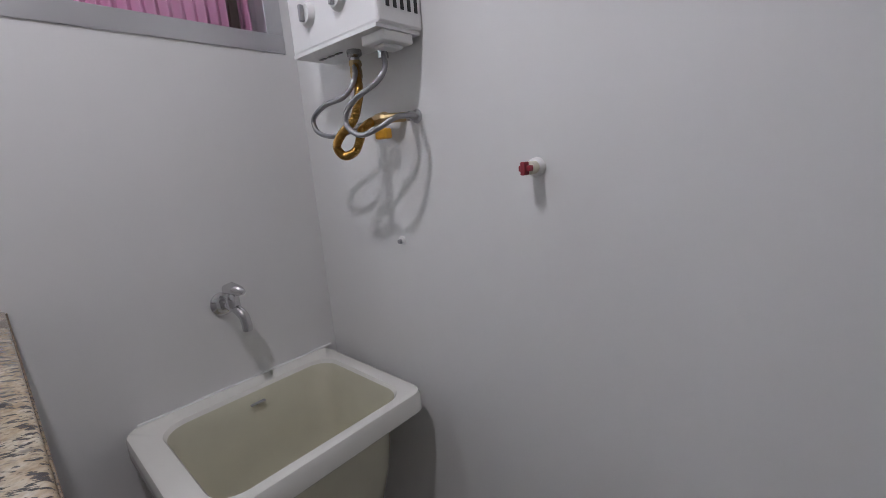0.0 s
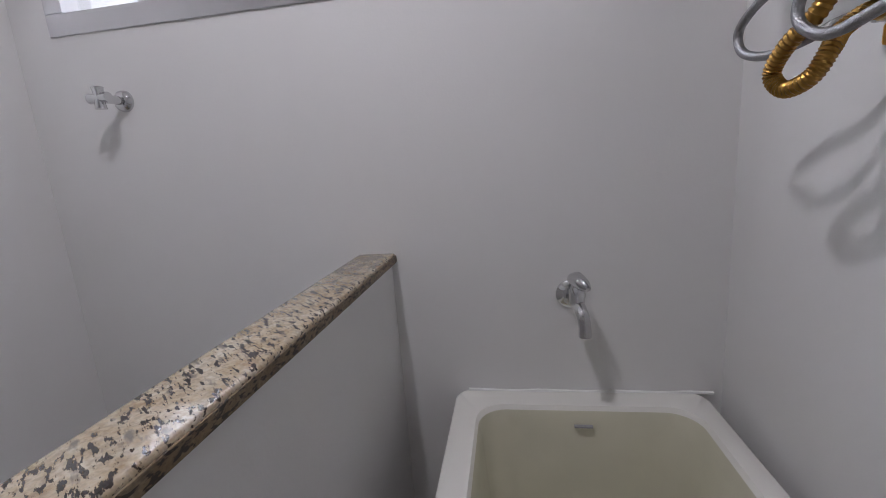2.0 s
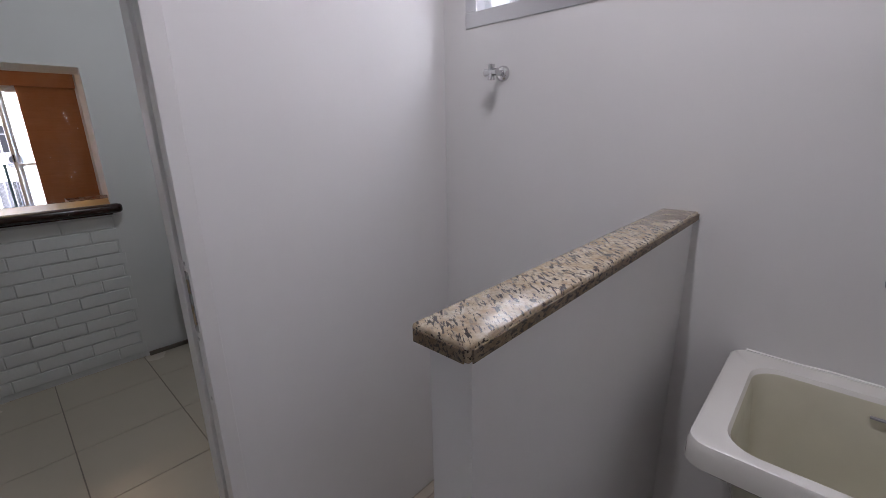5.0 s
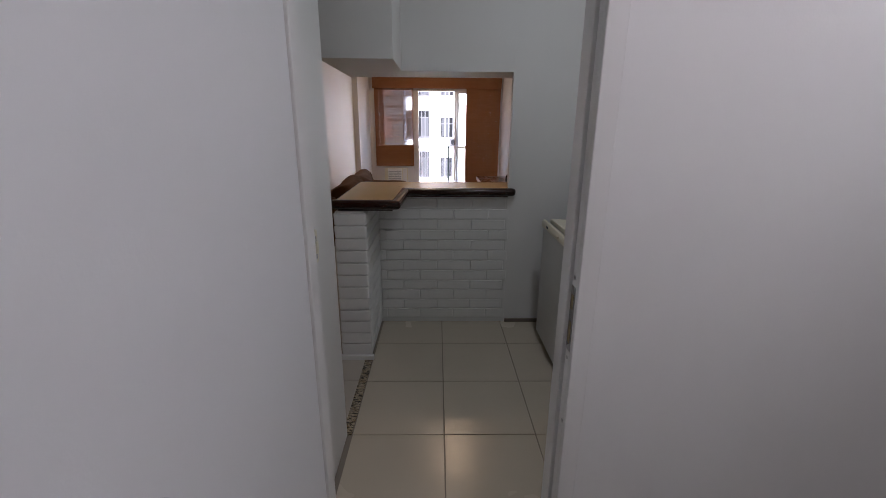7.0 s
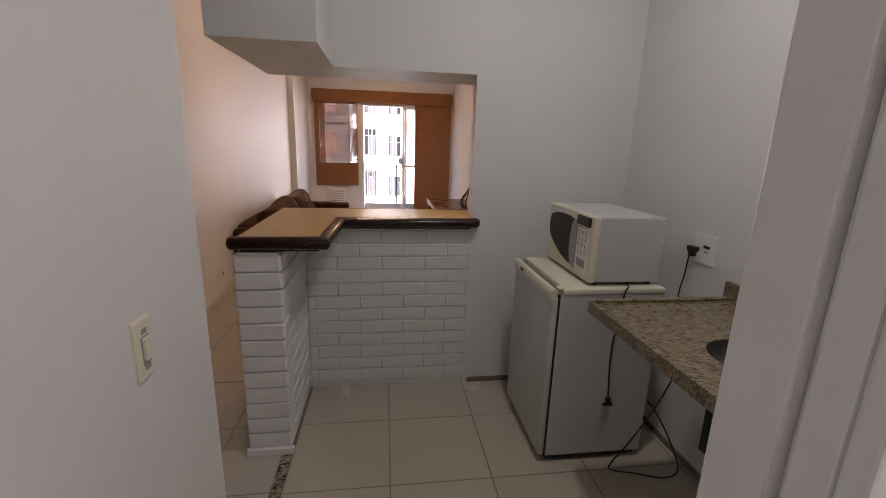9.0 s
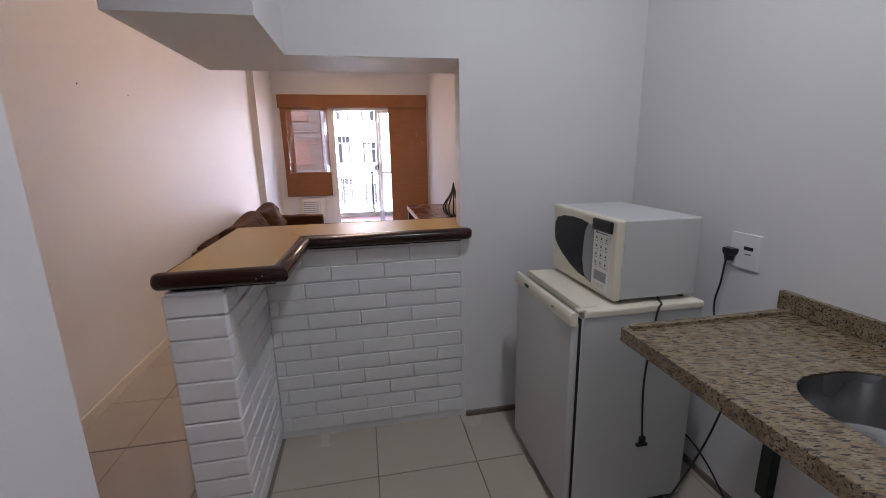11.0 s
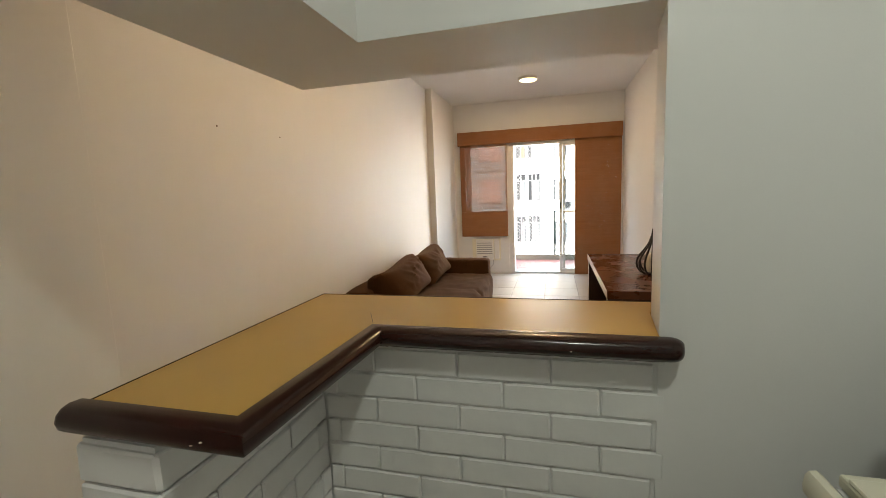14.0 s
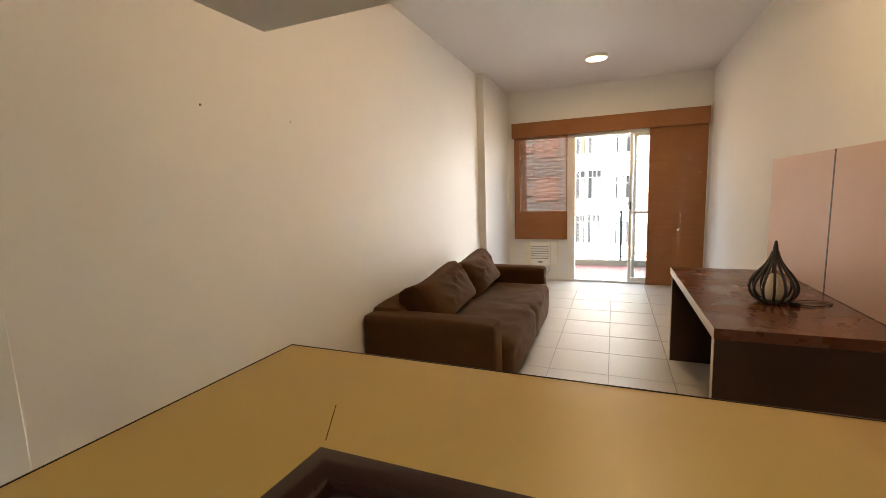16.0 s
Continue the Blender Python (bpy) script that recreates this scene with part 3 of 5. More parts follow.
# ---- fridge ----
fr = thing("mini_fridge", (1.14, 2.83, 0), "small white fridge with yellowed top trim", "fridge")
FX, FY0, FY1 = 0.872, 2.555, 3.085
part("body", one(0.909, 1.388, FY0, FY1, 0.035, 0.842, 0.006), "enamel_shaded", fr)
part("gasket", one(0.900, 0.910, FY0 + 0.004, FY1 - 0.004, 0.045, 0.838), "dark_gap", fr, "dark grey door seal")
dr = part("door", one(FX, 0.901, FY0, FY1, 0.04, 0.832, 0.010, 4), "enamel_shaded", fr, smooth=True)
part("door_top_trim", loft(bmesh.new(), [[(FX - 0.009, y, 0.822), (FX - 0.011, y, 0.838), (FX - 0.008, y, 0.858), (FX - 0.002, y, 0.866), (FX + 0.010, y, 0.868), (FX + 0.018, y, 0.862), (FX + 0.020, y, 0.830), (FX + 0.014, y, 0.819)] for y in (FY0 - 0.004, FY1 + 0.003)]), "yellowed", dr, "yellowed handle trim", smooth=True)
part("badge", one(FX - 0.0135, FX - 0.0095, 2.925, 2.965, 0.836, 0.852, 0.003), "black", dr, "small dark badge")
part("badge", one(FX - 0.0135, FX - 0.0095, 2.68, 2.695, 0.840, 0.849, 0.003), "brass", dr, "small brass-coloured badge")
part("top_panel", boxes((0.916, 1.392, FY0 - 0.004, FY1 + 0.004, 0.842, 0.868), (0.9165, 0.985, FY0 + 0.03, FY1 - 0.02, 0.863, 0.876), bev=0.006), "yellowed", fr, "yellowed plastic top")
part("hinge_cap", one(0.893, 0.925, FY0 - 0.002, FY0 + 0.028, 0.866, 0.876, 0.004), "yellowed", fr)
part("plinth", one(0.915, 1.36, FY0 + 0.01, FY1 - 0.01, 0.012, 0.036), "dark_gap", fr)
for x in (0.95, 1.34):
    for y in (FY0 + 0.04, FY1 - 0.04):
        part("foot", lathe(bmesh.new(), [(0.018, 0), (0.018, 0.013)], (x, y, 0), "z", 10), "black", fr)

# ---- microwave ----
mw = thing("microwave", (1.21, 2.84, 0.868), "white microwave oven with a dark curved window", "microwave")
Y0, Y1, Z0, Z1, MX = 2.588, 3.078, 0.885, 1.174, 1.040
part("case", one(MX + 0.03, 1.375, Y0, Y1, Z0, Z1, 0.006), "enamel_shaded", mw)
part("front_frame", one(MX, MX + 0.032, Y0 - 0.004, Y1 + 0.004, Z0 - 0.004, Z1 + 0.003, 0.010, 3), "yellowed", mw, "cream plastic front")


def front_shape(name, pts, depth, mat, parent, label="", out=0.0):
    bm = bmesh.new()
    loft(bm, [[(MX + 0.004, y, z + 0.005) for y, z in pts], [(MX - depth, y, z + 0.005) for y, z in pts]])
    return part(name, bm, mat, parent, label)


win = [(3.058, 1.095), (3.040, 1.118), (2.98, 1.134), (2.90, 1.140), (2.83, 1.139), (2.775, 1.132)]
win += [(2.795, 1.10), (2.805, 1.04), (2.805, 0.98), (2.790, 0.935), (2.772, 0.912)]
win += [(2.83, 0.916), (2.90, 0.934), (2.98, 0.966), (3.03, 0.995), (3.056, 1.02), (3.060, 1.06)]
front_shape("window", win, 0.002, "dark_glass", mw, "dark curved oven window")
grip = [(2.772, 1.131), (2.735, 1.128), (2.735, 0.905), (2.768, 0.911), (2.787, 0.935), (2.801, 0.98), (2.801, 1.04), (2.791, 1.10)]
front_shape("door_grip", grip, 0.005, "grey_plastic", mw, "grey curved door grip")
front_shape("control_panel", [(2.728, 1.125), (2.622, 1.118), (2.622, 0.892), (2.728, 0.902)], 0.003, "white_plastic", mw, "white keypad")
disp = bmesh.new()
box(disp, MX - 0.010, MX + 0.02, 2.612, 2.738, 1.122, 1.166, 0.006)
part("display", disp, "black", mw, "black display hood")
for r in range(4):
    for cc in range(3):
        y, z = 2.706 - cc * 0.032, 1.096 - r * 0.031
        bt = part("button", one(MX - 0.0045, MX - 0.002, y - 0.008, y + 0.008, z - 0.007, z + 0.007, 0.002), "yellowed", mw)
        mark = "red" if (r, cc) == (3, 1) else "blue" if (r, cc) == (0, 2) else "black"
        part("printed_mark", one(MX - 0.0049, MX - 0.0044, y - 0.0035, y + 0.0035, z - 0.004, z + 0.003), mark, bt)
        part("printed_line", one(MX - 0.0038, MX - 0.0028, y - 0.009, y + 0.009, z - 0.014, z - 0.0115), "grey_plastic", mw)
part("grey_keypad", one(MX - 0.0045, MX - 0.002, 2.634, 2.714, 0.935, 0.972, 0.002), "grey_plastic", mw, "grey lower key block")
for cc in range(3):
    part("start_button", one(MX - 0.0045, MX - 0.002, 2.698 - cc * 0.026, 2.716 - cc * 0.026, 0.909, 0.926, 0.002), "yellowed", mw)
part("label_bar", one(MX - 0.0042, MX - 0.002, 2.640, 2.700, 1.113, 1.117), "grey_plastic", mw, "thin printed line")
part("label_dot", one(MX - 0.0043, MX - 0.002, 2.705, 2.714, 1.112, 1.120, 0.002), "blue", mw, "small blue mark")
for x in (1.09, 1.35):
    for y in (Y0 + 0.04, Y1 - 0.04):
        part("foot", lathe(bmesh.new(), [(0.012, 0), (0.012, 0.018)], (x, y, 0.868), "z", 10), "black", mw)

# ---- sink counter ----
sc = thing("sink_counter", (1.27, 1.8, 0.835), "brown speckled granite sink counter on a wall bracket", "counter")
bm = bmesh.new()
outer = [(0.955, 1.2105), (1.5845, 1.2105), (1.5845, 2.402), (0.955, 2.402)]
hole = rounded(1.275, 1.79, 0.33, 0.52, 0.13, 7)
ed = []
for lp2 in (outer, hole):
    vs = [bm.verts.new((x, y, 0.870)) for x, y in lp2]
    ed += [bm.edges.new((vs[k], vs[(k + 1) % len(vs)])) for k in range(len(vs))]
bmesh.ops.triangle_fill(bm, edges=ed, use_beauty=True)
ex = bmesh.ops.extrude_face_region(bm, geom=bm.faces[:])
bmesh.ops.translate(bm, verts=[v for v in ex["geom"] if isinstance(v, bmesh.types.BMVert)], vec=(0, 0, -0.022))
part("slab", bm, "granite_sink", sc)
part("front_apron", boxes((0.9545, 0.980, 1.2105, 2.4025, 0.828, 0.8745), (0.9805, 1.5845, 2.378, 2.4025, 0.828, 0.8815), bev=0.003), "granite_sink", sc, "raised granite rim")
part("upstand", one(1.563, 1.5847, 1.2105, 2.43, 0.8705, 0.937, 0.003), "granite_sink", sc)
bowl = bmesh.new()
rr = [rounded(1.275, 1.79, 0.325 - a, 0.515 - a, 0.128 - a * 0.3, 7) for a in (0, 0.006, 0.02, 0.07, 0.24)]
zz = [0.866, 0.80, 0.735, 0.715, 0.71]
loft(bowl, [[(x, y, z) for x, y in lp2] for lp2, z in zip(rr, zz)], close_top=True, close_bottom=False)
bw = part("basin", bowl, "steel", sc, "dull stainless steel basin", smooth=True)
part("drain", lathe(bmesh.new(), [(0.035, 0), (0.035, 0.004), (0.02, 0.005)], (1.275, 1.79, 0.711), "z", 20), "black", bw)
part("bracket", boxes((1.545, 1.584, 2.34, 2.38, 0.17, 0.828), (1.02, 1.545, 2.345, 2.375, 0.79, 0.828)), "iron", sc, "dark iron angle bracket")

# outlet and cords
ol = thing("wall_outlet", (1.585, 2.606, 1.03), "square white double wall outlet", "outlet")
part("plate", one(1.577, 1.5855, 2.530, 2.658, 0.966, 1.099, 0.003), "white_plastic", ol)
part("socket", one(1.5755, 1.578, 2.560, 2.598, 1.038, 1.052, 0.002), "black", ol)
part("socket", one(1.5755, 1.578, 2.566, 2.592, 1.020, 1.026, 0.002), "grey_plastic", ol)
pc = thing("power_cord", (1.55, 2.70, 0.87), "black power cord with a plug in the outlet", "cord")
part("plug", loft(bmesh.new(), [[(x, 2.644 + w * a, z - 0.006) for x, a in ((1.5765, -1), (1.5765, 1), (1.548, 0.8), (1.548, -0.8))] for w, z in ((0.007, 0.995), (0.011, 1.012), (0.024, 1.026), (0.026, 1.038), (0.022, 1.043))]), "black", pc)
cp = smooth_path([(1.552, 2.643, 1.005), (1.552, 2.648, 0.975), (1.556, 2.660, 0.89), (1.560, 2.68, 0.80), (1.54, 2.64, 0.73), (1.46, 2.47, 0.60), (1.36, 2.42, 0.42), (1.24, 2.42, 0.20), (1.19, 2.46, 0.06), (1.20, 2.47, 0.009), (1.30, 2.44, 0.007), (1.42, 2.40, 0.008), (1.50, 2.42, 0.03), (1.50, 2.50, 0.12), (1.46, 2.56, 0.22), (1.44, 2.62, 0.26)], 6)
part("cable", tube(bmesh.new(), cp, 0.0036, 8), "cable", pc, smooth=True)
mc = thing("hanging_cord", (1.19, 2.555, 0.31), "black cord hanging down the side of the fridge", "cord")
cp = smooth_path([(1.30, 2.70, 0.875), (1.235, 2.60, 0.874), (1.210, 2.549, 0.874), (1.195, 2.545, 0.848), (1.18, 2.548, 0.70), (1.17, 2.548, 0.55), (1.185, 2.548, 0.335)], 6)
part("cable", tube(bmesh.new(), cp, 0.0038, 8), "cable", mc, smooth=True)
part("plug", boxes((1.174, 1.196, 2.538, 2.554, 0.305, 0.338), (1.162, 1.208, 2.540, 2.553, 0.297, 0.309), bev=0.003), "black", mc)

# ---- bathroom things ----
tk = thing("laundry_tank", (1.11, -0.085, 0.55), "white ceramic laundry tank with a stained basin", "laundry tank")
TX0, TX1, TY0, TY1, TZ = 0.895, 1.3175, -0.342, 0.172, 0.932
cx, cy, w, d = (TX0 + TX1) / 2, (TY0 + TY1) / 2, TX1 - TX0, TY1 - TY0
bm = bmesh.new()
rim = []
for a, z, r in ((0.24, 0.56, 0.05), (0.17, 0.66, 0.06), (0.10, 0.80, 0.06), (0.06, 0.862, 0.05), (0.012, 0.874, 0.04), (0.0, 0.884, 0.035), (0.0, 0.918, 0.035), (0.006, 0.929, 0.033), (0.016, 0.932, 0.03)):
    rim.append([(x, y, z) for x, y in rounded(cx + a * 0.4, cy, w - a, d - a, r, 7)])
inw, ind, icx = w - 0.082, d - 0.090, cx - 0.014
cy -= 0.006
for a, z, r in ((0.0, 0.931, 0.055), (0.010, 0.922, 0.055)):
    rim.append([(x, y, z) for x, y in rounded(icx, cy, inw - a, ind - a, r, 7)])
part("shell", loft(bm, rim, close_top=False), "tank", tk, smooth=True)
bm = bmesh.new()
ins = []
for a, z, r in ((0.010, 0.922, 0.055), (0.024, 0.90, 0.055), (0.05, 0.75, 0.055), (0.08, 0.655, 0.06), (0.12, 0.63, 0.06), (0.25, 0.622, 0.03)):
    ins.append([(x, y, z) for x, y in rounded(icx, cy, inw - a, ind - a, r, 7)])
bsn = part("basin", loft(bm, ins, close_bottom=False), "basin", tk, "ceramic basin with yellowish stains", smooth=True)
part("overflow_slot", one(1.2395, 1.2475, -0.108, -0.072, 0.8945, 0.8985, 0.001), "grey_plastic", bsn)
part("drain", lathe(bmesh.new(), [(0.03, 0), (0.03, 0.004), (0.012, 0.005)], (1.08, -0.09, 0.623), "z", 18), "chrome", bsn)
for y in (-0.20, 0.02):
    part("bracket", one(1.17, 1.3175, y, y + 0.03, 0.46, 0.60, 0.004), "tank", tk)
part("sealant", tube(bmesh.new(), [(1.315, TY0 - 0.015 + 0.05 * k, 0.932 + 0.0015 * math.sin(k * 2.1)) for k in range(11)], 0.004, 6), "white_plastic", tk, "uneven white sealant line", smooth=True)
rag = pillow(1.03, 1.12, 0.03, 0.09, 0.623, 0.66, 0.014, 6, 0.006, 0.006, 3)
solo("scrub_sponge", rag, "rust", (1.075, 0.06, 0.623), "small brown scrubbing sponge lying in the tank", "sponge", smooth=True)

tp = thing("tap", (1.318, -0.078, 1.145), "chrome wall tap above the laundry tank", "tap")
part("wall_flange", lathe(bmesh.new(), [(0.030, 0), (0.030, -0.004), (0.022, -0.011), (0.014, -0.013)], (1.318, -0.078, 1.150), "x"), "chrome", tp, smooth=True)
part("body", tube(bmesh.new(), smooth_path([(1.310, -0.078, 1.150), (1.275, -0.081, 1.150), (1.245, -0.084, 1.145), (1.228, -0.088, 1.132), (1.224, -0.090, 1.112)], 5), 0.0115, 14), "chrome", tp, smooth=True)
part("bonnet", lathe(bmesh.new(), [(0.015, 0), (0.015, 0.022), (0.011, 0.03), (0.010, 0.040)], (1.258, -0.081, 1.152), "z"), "chrome", tp, smooth=True)
part("lever", tube(bmesh.new(), [(1.272, -0.076, 1.194), (1.255, -0.081, 1.198), (1.232, -0.090, 1.193), (1.222, -0.096, 1.188)], 0.01, 10, [0.012, 0.015, 0.012, 0.006]), "chrome", tp, smooth=True)
part("spout_tip", lathe(bmesh.new(), [(0.0105, 0), (0.0115, -0.004), (0.0115, -0.018), (0.008, -0.019)], (1.2235, -0.090, 1.114), "z"), "chrome", tp, smooth=True)

sv = thing("shower_valve", (1.318, 0.865, 1.612), "chrome shower valve with a cross handle on the wall", "valve")
part("wall_flange", lathe(bmesh.new(), [(0.023, 0), (0.022, -0.006), (0.016, -0.012), (0.011, -0.014)], (1.318, 0.862, 1.612), "x"), "chrome", sv, smooth=True)
part("stem", tube(bmesh.new(), [(1.306, 0.862, 1.612), (1.262, 0.866, 1.612)], 0.009, 12), "chrome", sv, smooth=True)
hb = tube(bmesh.new(), [(1.262, 0.866, 1.590), (1.262, 0.866, 1.612), (1.262, 0.866, 1.634)], 0.009, 10, [0.011, 0.008, 0.011])
tube(hb, [(1.262, 0.844, 1.612), (1.262, 0.866, 1.612), (1.262, 0.888, 1.612)], 0.009, 10, [0.011, 0.008, 0.011])
part("cross_handle", hb, "chrome", sv, smooth=True)

rt = thing("stop_valve", (0.603, -0.375, 1.433), "capped white pipe end with a dark red handle", "valve")
part("collar", lathe(bmesh.new(), [(0.017, 0), (0.0165, 0.005), (0.013, 0.009), (0.011, 0.010)], (0.603, -0.375, 1.433), "y", 14), "white_plastic", rt, smooth=True)
part("stub", lathe(bmesh.new(), [(0.011, 0.008), (0.011, 0.030), (0.008, 0.032)], (0.603, -0.375, 1.433), "y", 14), "yellowed", rt, smooth=True)
part("handle", boxes((0.592, 0.614, -0.344, -0.332, 1.428, 1.438), (0.599, 0.607, -0.343, -0.326, 1.422, 1.444), bev=0.002), "red", rt)
wc = thing("pipe_cap", (0.962, -0.375, 1.277), "small white plug in the wall", "cap")
part("rim", lathe(bmesh.new(), [(0.010, 0), (0.010, 0.006), (0.006, 0.008)], (0.962, -0.375, 1.279), "y", 14), "white_plastic", wc, smooth=True)
part("nub", lathe(bmesh.new(), [(0.006, 0.006), (0.005, 0.014)], (0.962, -0.375, 1.277), "y", 10), "grey_plastic", wc, smooth=True)

# gas water heater
ht = thing("water_heater", (1.0, -0.375, 1.70), "white wall-mounted gas water heater with round knobs", "water heater")
HX0, HX1, HYF = 0.845, 1.140, -0.262
part("case", one(HX0, HX1, -0.3745, HYF, 1.705, 2.25, 0.006), "enamel", ht)
part("base_plate", one(HX0 + 0.006, HX1 - 0.004, -0.370, HYF + 0.002, 1.699, 1.706), "enamel", ht)
for k in range(5):
    part("side_vent", one(HX0 - 0.0012, HX0 + 0.004, -0.362 + 0.018 * k, -0.354 + 0.018 * k, 1.735, 1.79), "black", ht, "dark vent slot")
for k in range(3):
    part("bottom_slot", one(1.03 + 0.03 * k, 1.052 + 0.03 * k, -0.315, -0.308, 1.6975, 1.7), "black", ht, "dark strip in place of an open slot")
for x, z in ((1.062, 1.772), (0.955, 1.775)):
    kb = part("knob", lathe(bmesh.new(), [(0.025, 0), (0.024, 0.005), (0.020, 0.011), (0.019, 0.013)], (x, HYF - 0.001, z), "y"), "enamel", ht, "grey control knob", smooth=True)
    part("grip", one(x - 0.0045, x + 0.0045, HYF + 0.012, HYF + 0.022, z - 0.016, z + 0.016, 0.002), "grey_plastic", kb)
part("battery_box", boxes((0.852, 0.918, -0.352, -0.276, 1.680, 1.6995), (0.868, 0.900, -0.340, -0.29, 1.673, 1.682), bev=0.004), "white_plastic", ht, "white plastic box beneath")
part("gas_inlet", lathe(bmesh.new(), [(0.016, 0), (0.016, -0.012), (0.010, -0.016), (0.010, -0.03)], (1.005, -0.325, 1.70), "z", 8), "steel", ht)
gh = thing("gas_hose", (1.02, -0.33, 1.48), "gold corrugated gas hose looped below the heater", "hose")
gp = smooth_path([(1.005, -0.325, 1.672), (0.962, -0.293, 1.611), (0.947, -0.274, 1.58), (0.951, -0.261, 1.547), (0.986, -0.254, 1.523), (1.006, -0.253, 1.499), (0.988, -0.257, 1.48), (0.958, -0.263, 1.487), (0.951, -0.273, 1.51), (0.964, -0.29, 1.529), (0.964, -0.31, 1.543), (0.99, -0.343, 1.55)], 14)
part("corrugated_tube", tube(bmesh.new(), gp, 0.009, 12, [0.0080 + 0.0014 * (k % 2) for k in range(len(gp))]), "gold", gh, smooth=True)
part("nut", lathe(bmesh.new(), [(0.013, 0), (0.014, -0.01), (0.011, -0.012), (0.013, -0.02), (0.013, -0.034), (0.010, -0.036)], (1.005, -0.325, 1.678), "z", 6), "brass", gh)
gv = thing("gas_valve", (0.955, -0.345, 1.548), "brass gas valve with a yellow lever", "valve")
part("body", tube(bmesh.new(), [(0.992, -0.343, 1.550), (0.975, -0.343, 1.550), (0.972, -0.343, 1.550), (0.945, -0.343, 1.552), (0.942, -0.343, 1.552), (0.925, -0.350, 1.552), (0.920, -0.375, 1.553)], 0.012, 10, [0.011, 0.012, 0.015, 0.015, 0.011, 0.010, 0.010]), "brass", gv)
part("lever", one(0.930, 0.966, -0.345, -0.325, 1.510, 1.532, 0.004), "yellow", gv, "yellow plastic lever")
for nm, pts in (("water_hose", [(0.905, -0.318, 1.675), (0.859, -0.278, 1.633), (0.864, -0.258, 1.606), (0.907, -0.244, 1.585), (0.936, -0.237, 1.562), (0.938, -0.236, 1.535), (0.905, -0.24, 1.515), (0.867, -0.254, 1.524), (0.846, -0.281, 1.542), (0.843, -0.319, 1.546), (0.882, -0.375, 1.55)]),
                ("water_hose", [(1.015, -0.33, 1.678), (0.965, -0.287, 1.632), (0.979, -0.267, 1.598), (1.034, -0.256, 1.588), (1.076, -0.251, 1.566), (1.072, -0.253, 1.538), (1.034, -0.26, 1.524), (0.993, -0.274, 1.528), (0.976, -0.303, 1.542), (1.01, -0.375, 1.552)])):
    hs = thing(nm, pts[-1], "braided grey steel water hose under the heater", "hose", group="heater hoses")
    part("braided_tube", tube(bmesh.new(), smooth_path(pts, 8), 0.0054, 10), "braid", hs, smooth=True)
    part("nut", tube(bmesh.new(), [Vector(pts[0]) + Vector((0, 0, 0.02)), Vector(pts[0]), Vector(pts[0]) - Vector((0, 0, 0.012))], 0.011, 6), "steel", hs)
    e = Vector(pts[-1])
    part("wall_flange", lathe(bmesh.new(), [(0.015, 0), (0.014, 0.004), (0.009, 0.007), (0.010, 0.010), (0.010, 0.024), (0.008, 0.025)], (e.x, e.y, e.z), "y", 12), "steel", hs)

# high window with curtain
w1 = thing("window_1", (1.34, 0.33, 1.757), "aluminium sliding window high in the bathroom wall", "window", kind="structure")
WY0, WY1, WZ0, WZ1 = -0.345, 1.01, 1.757, 2.45
part("window_frame", boxes((1.314, 1.39, WY0, WY1, WZ0, WZ0 + 0.045), (1.314, 1.39, WY0, WY1, WZ1 - 0.045, WZ1), (1.314, 1.39, WY0, WY0 + 0.045, WZ0 + 0.045, WZ1 - 0.045), (1.314, 1.39, WY1 - 0.045, WY1, WZ0 + 0.045, WZ1 - 0.045), (1.335, 1.38, 0.31, 0.355, WZ0 + 0.045, WZ1 - 0.045), bev=0.002), "alu", w1)
for a, c in ((WY0 + 0.045, 0.31), (0.355, WY1 - 0.045)):
    g = part("pane", one(1.355, 1.359, a, c, WZ0 + 0.045, WZ1 - 0.045), "glass", w1)
    g.visible_shadow = False
bm = bmesh.new()
cur = []
for k in range(121):
    y = -0.335 + 0.40 * k / 120
    cur.append((1.43 + 0.009 * math.sin(k * 0.75), y))
back = [(x + 0.004, y) for x, y in reversed(cur)]
rows = cur + back
loft(bm, [[(x, y, 1.70) for x, y in rows], [(x, y, 2.5) for x, y in rows]])
solo("curtain", bm, "pink", (1.43, -0.135, 1.70), "pleated pink curtain hanging behind the window", "curtain", smooth=True)
part("post", one(1.392, 1.408, -0.272, -0.250, WZ0 + 0.01, WZ1 - 0.01), "shutter", w1, "dark brown wooden post")
setting("wall_shaft", one(1.66, 1.74, -1.2, 1.08, 0.0, 3.4), "wall", "painted wall behind the bathroom window", "wall")
bl = thing("bathroom_lamp", (0.70, 0.34, 2.5), "round white ceiling lamp", "ceiling lamp", kind="")
part("rim", lathe(bmesh.new(), [(0.10, 0), (0.10, -0.02), (0.085, -0.025), (0.085, -0.018)], (0.70, 0.34, 2.5), "z", 32), "white_plastic", bl, smooth=True)
part("diffuser", lathe(bmesh.new(), [(0.084, 0), (0.084, -0.004)], (0.70, 0.34, 2.484), "z", 32), "lamp_cool", bl)

# ---- living room things ----
def ceiling_lamp(x, y, z, mat, label):
    t = thing("ceiling_lamp", (x, y, z), label, "ceiling lamp", group="flush ceiling lamps")
    part("rim", lathe(bmesh.new(), [(0.125, 0), (0.125, -0.03), (0.118, -0.036), (0.108, -0.036), (0.108, -0.03)], (x, y, z), "z", 36), "white_plastic", t, smooth=True)
    part("diffuser", lathe(bmesh.new(), [(0.107, -0.03), (0.107, -0.035), (0.09, -0.038)], (x, y, z), "z", 36), mat, t, smooth=True)
    return t


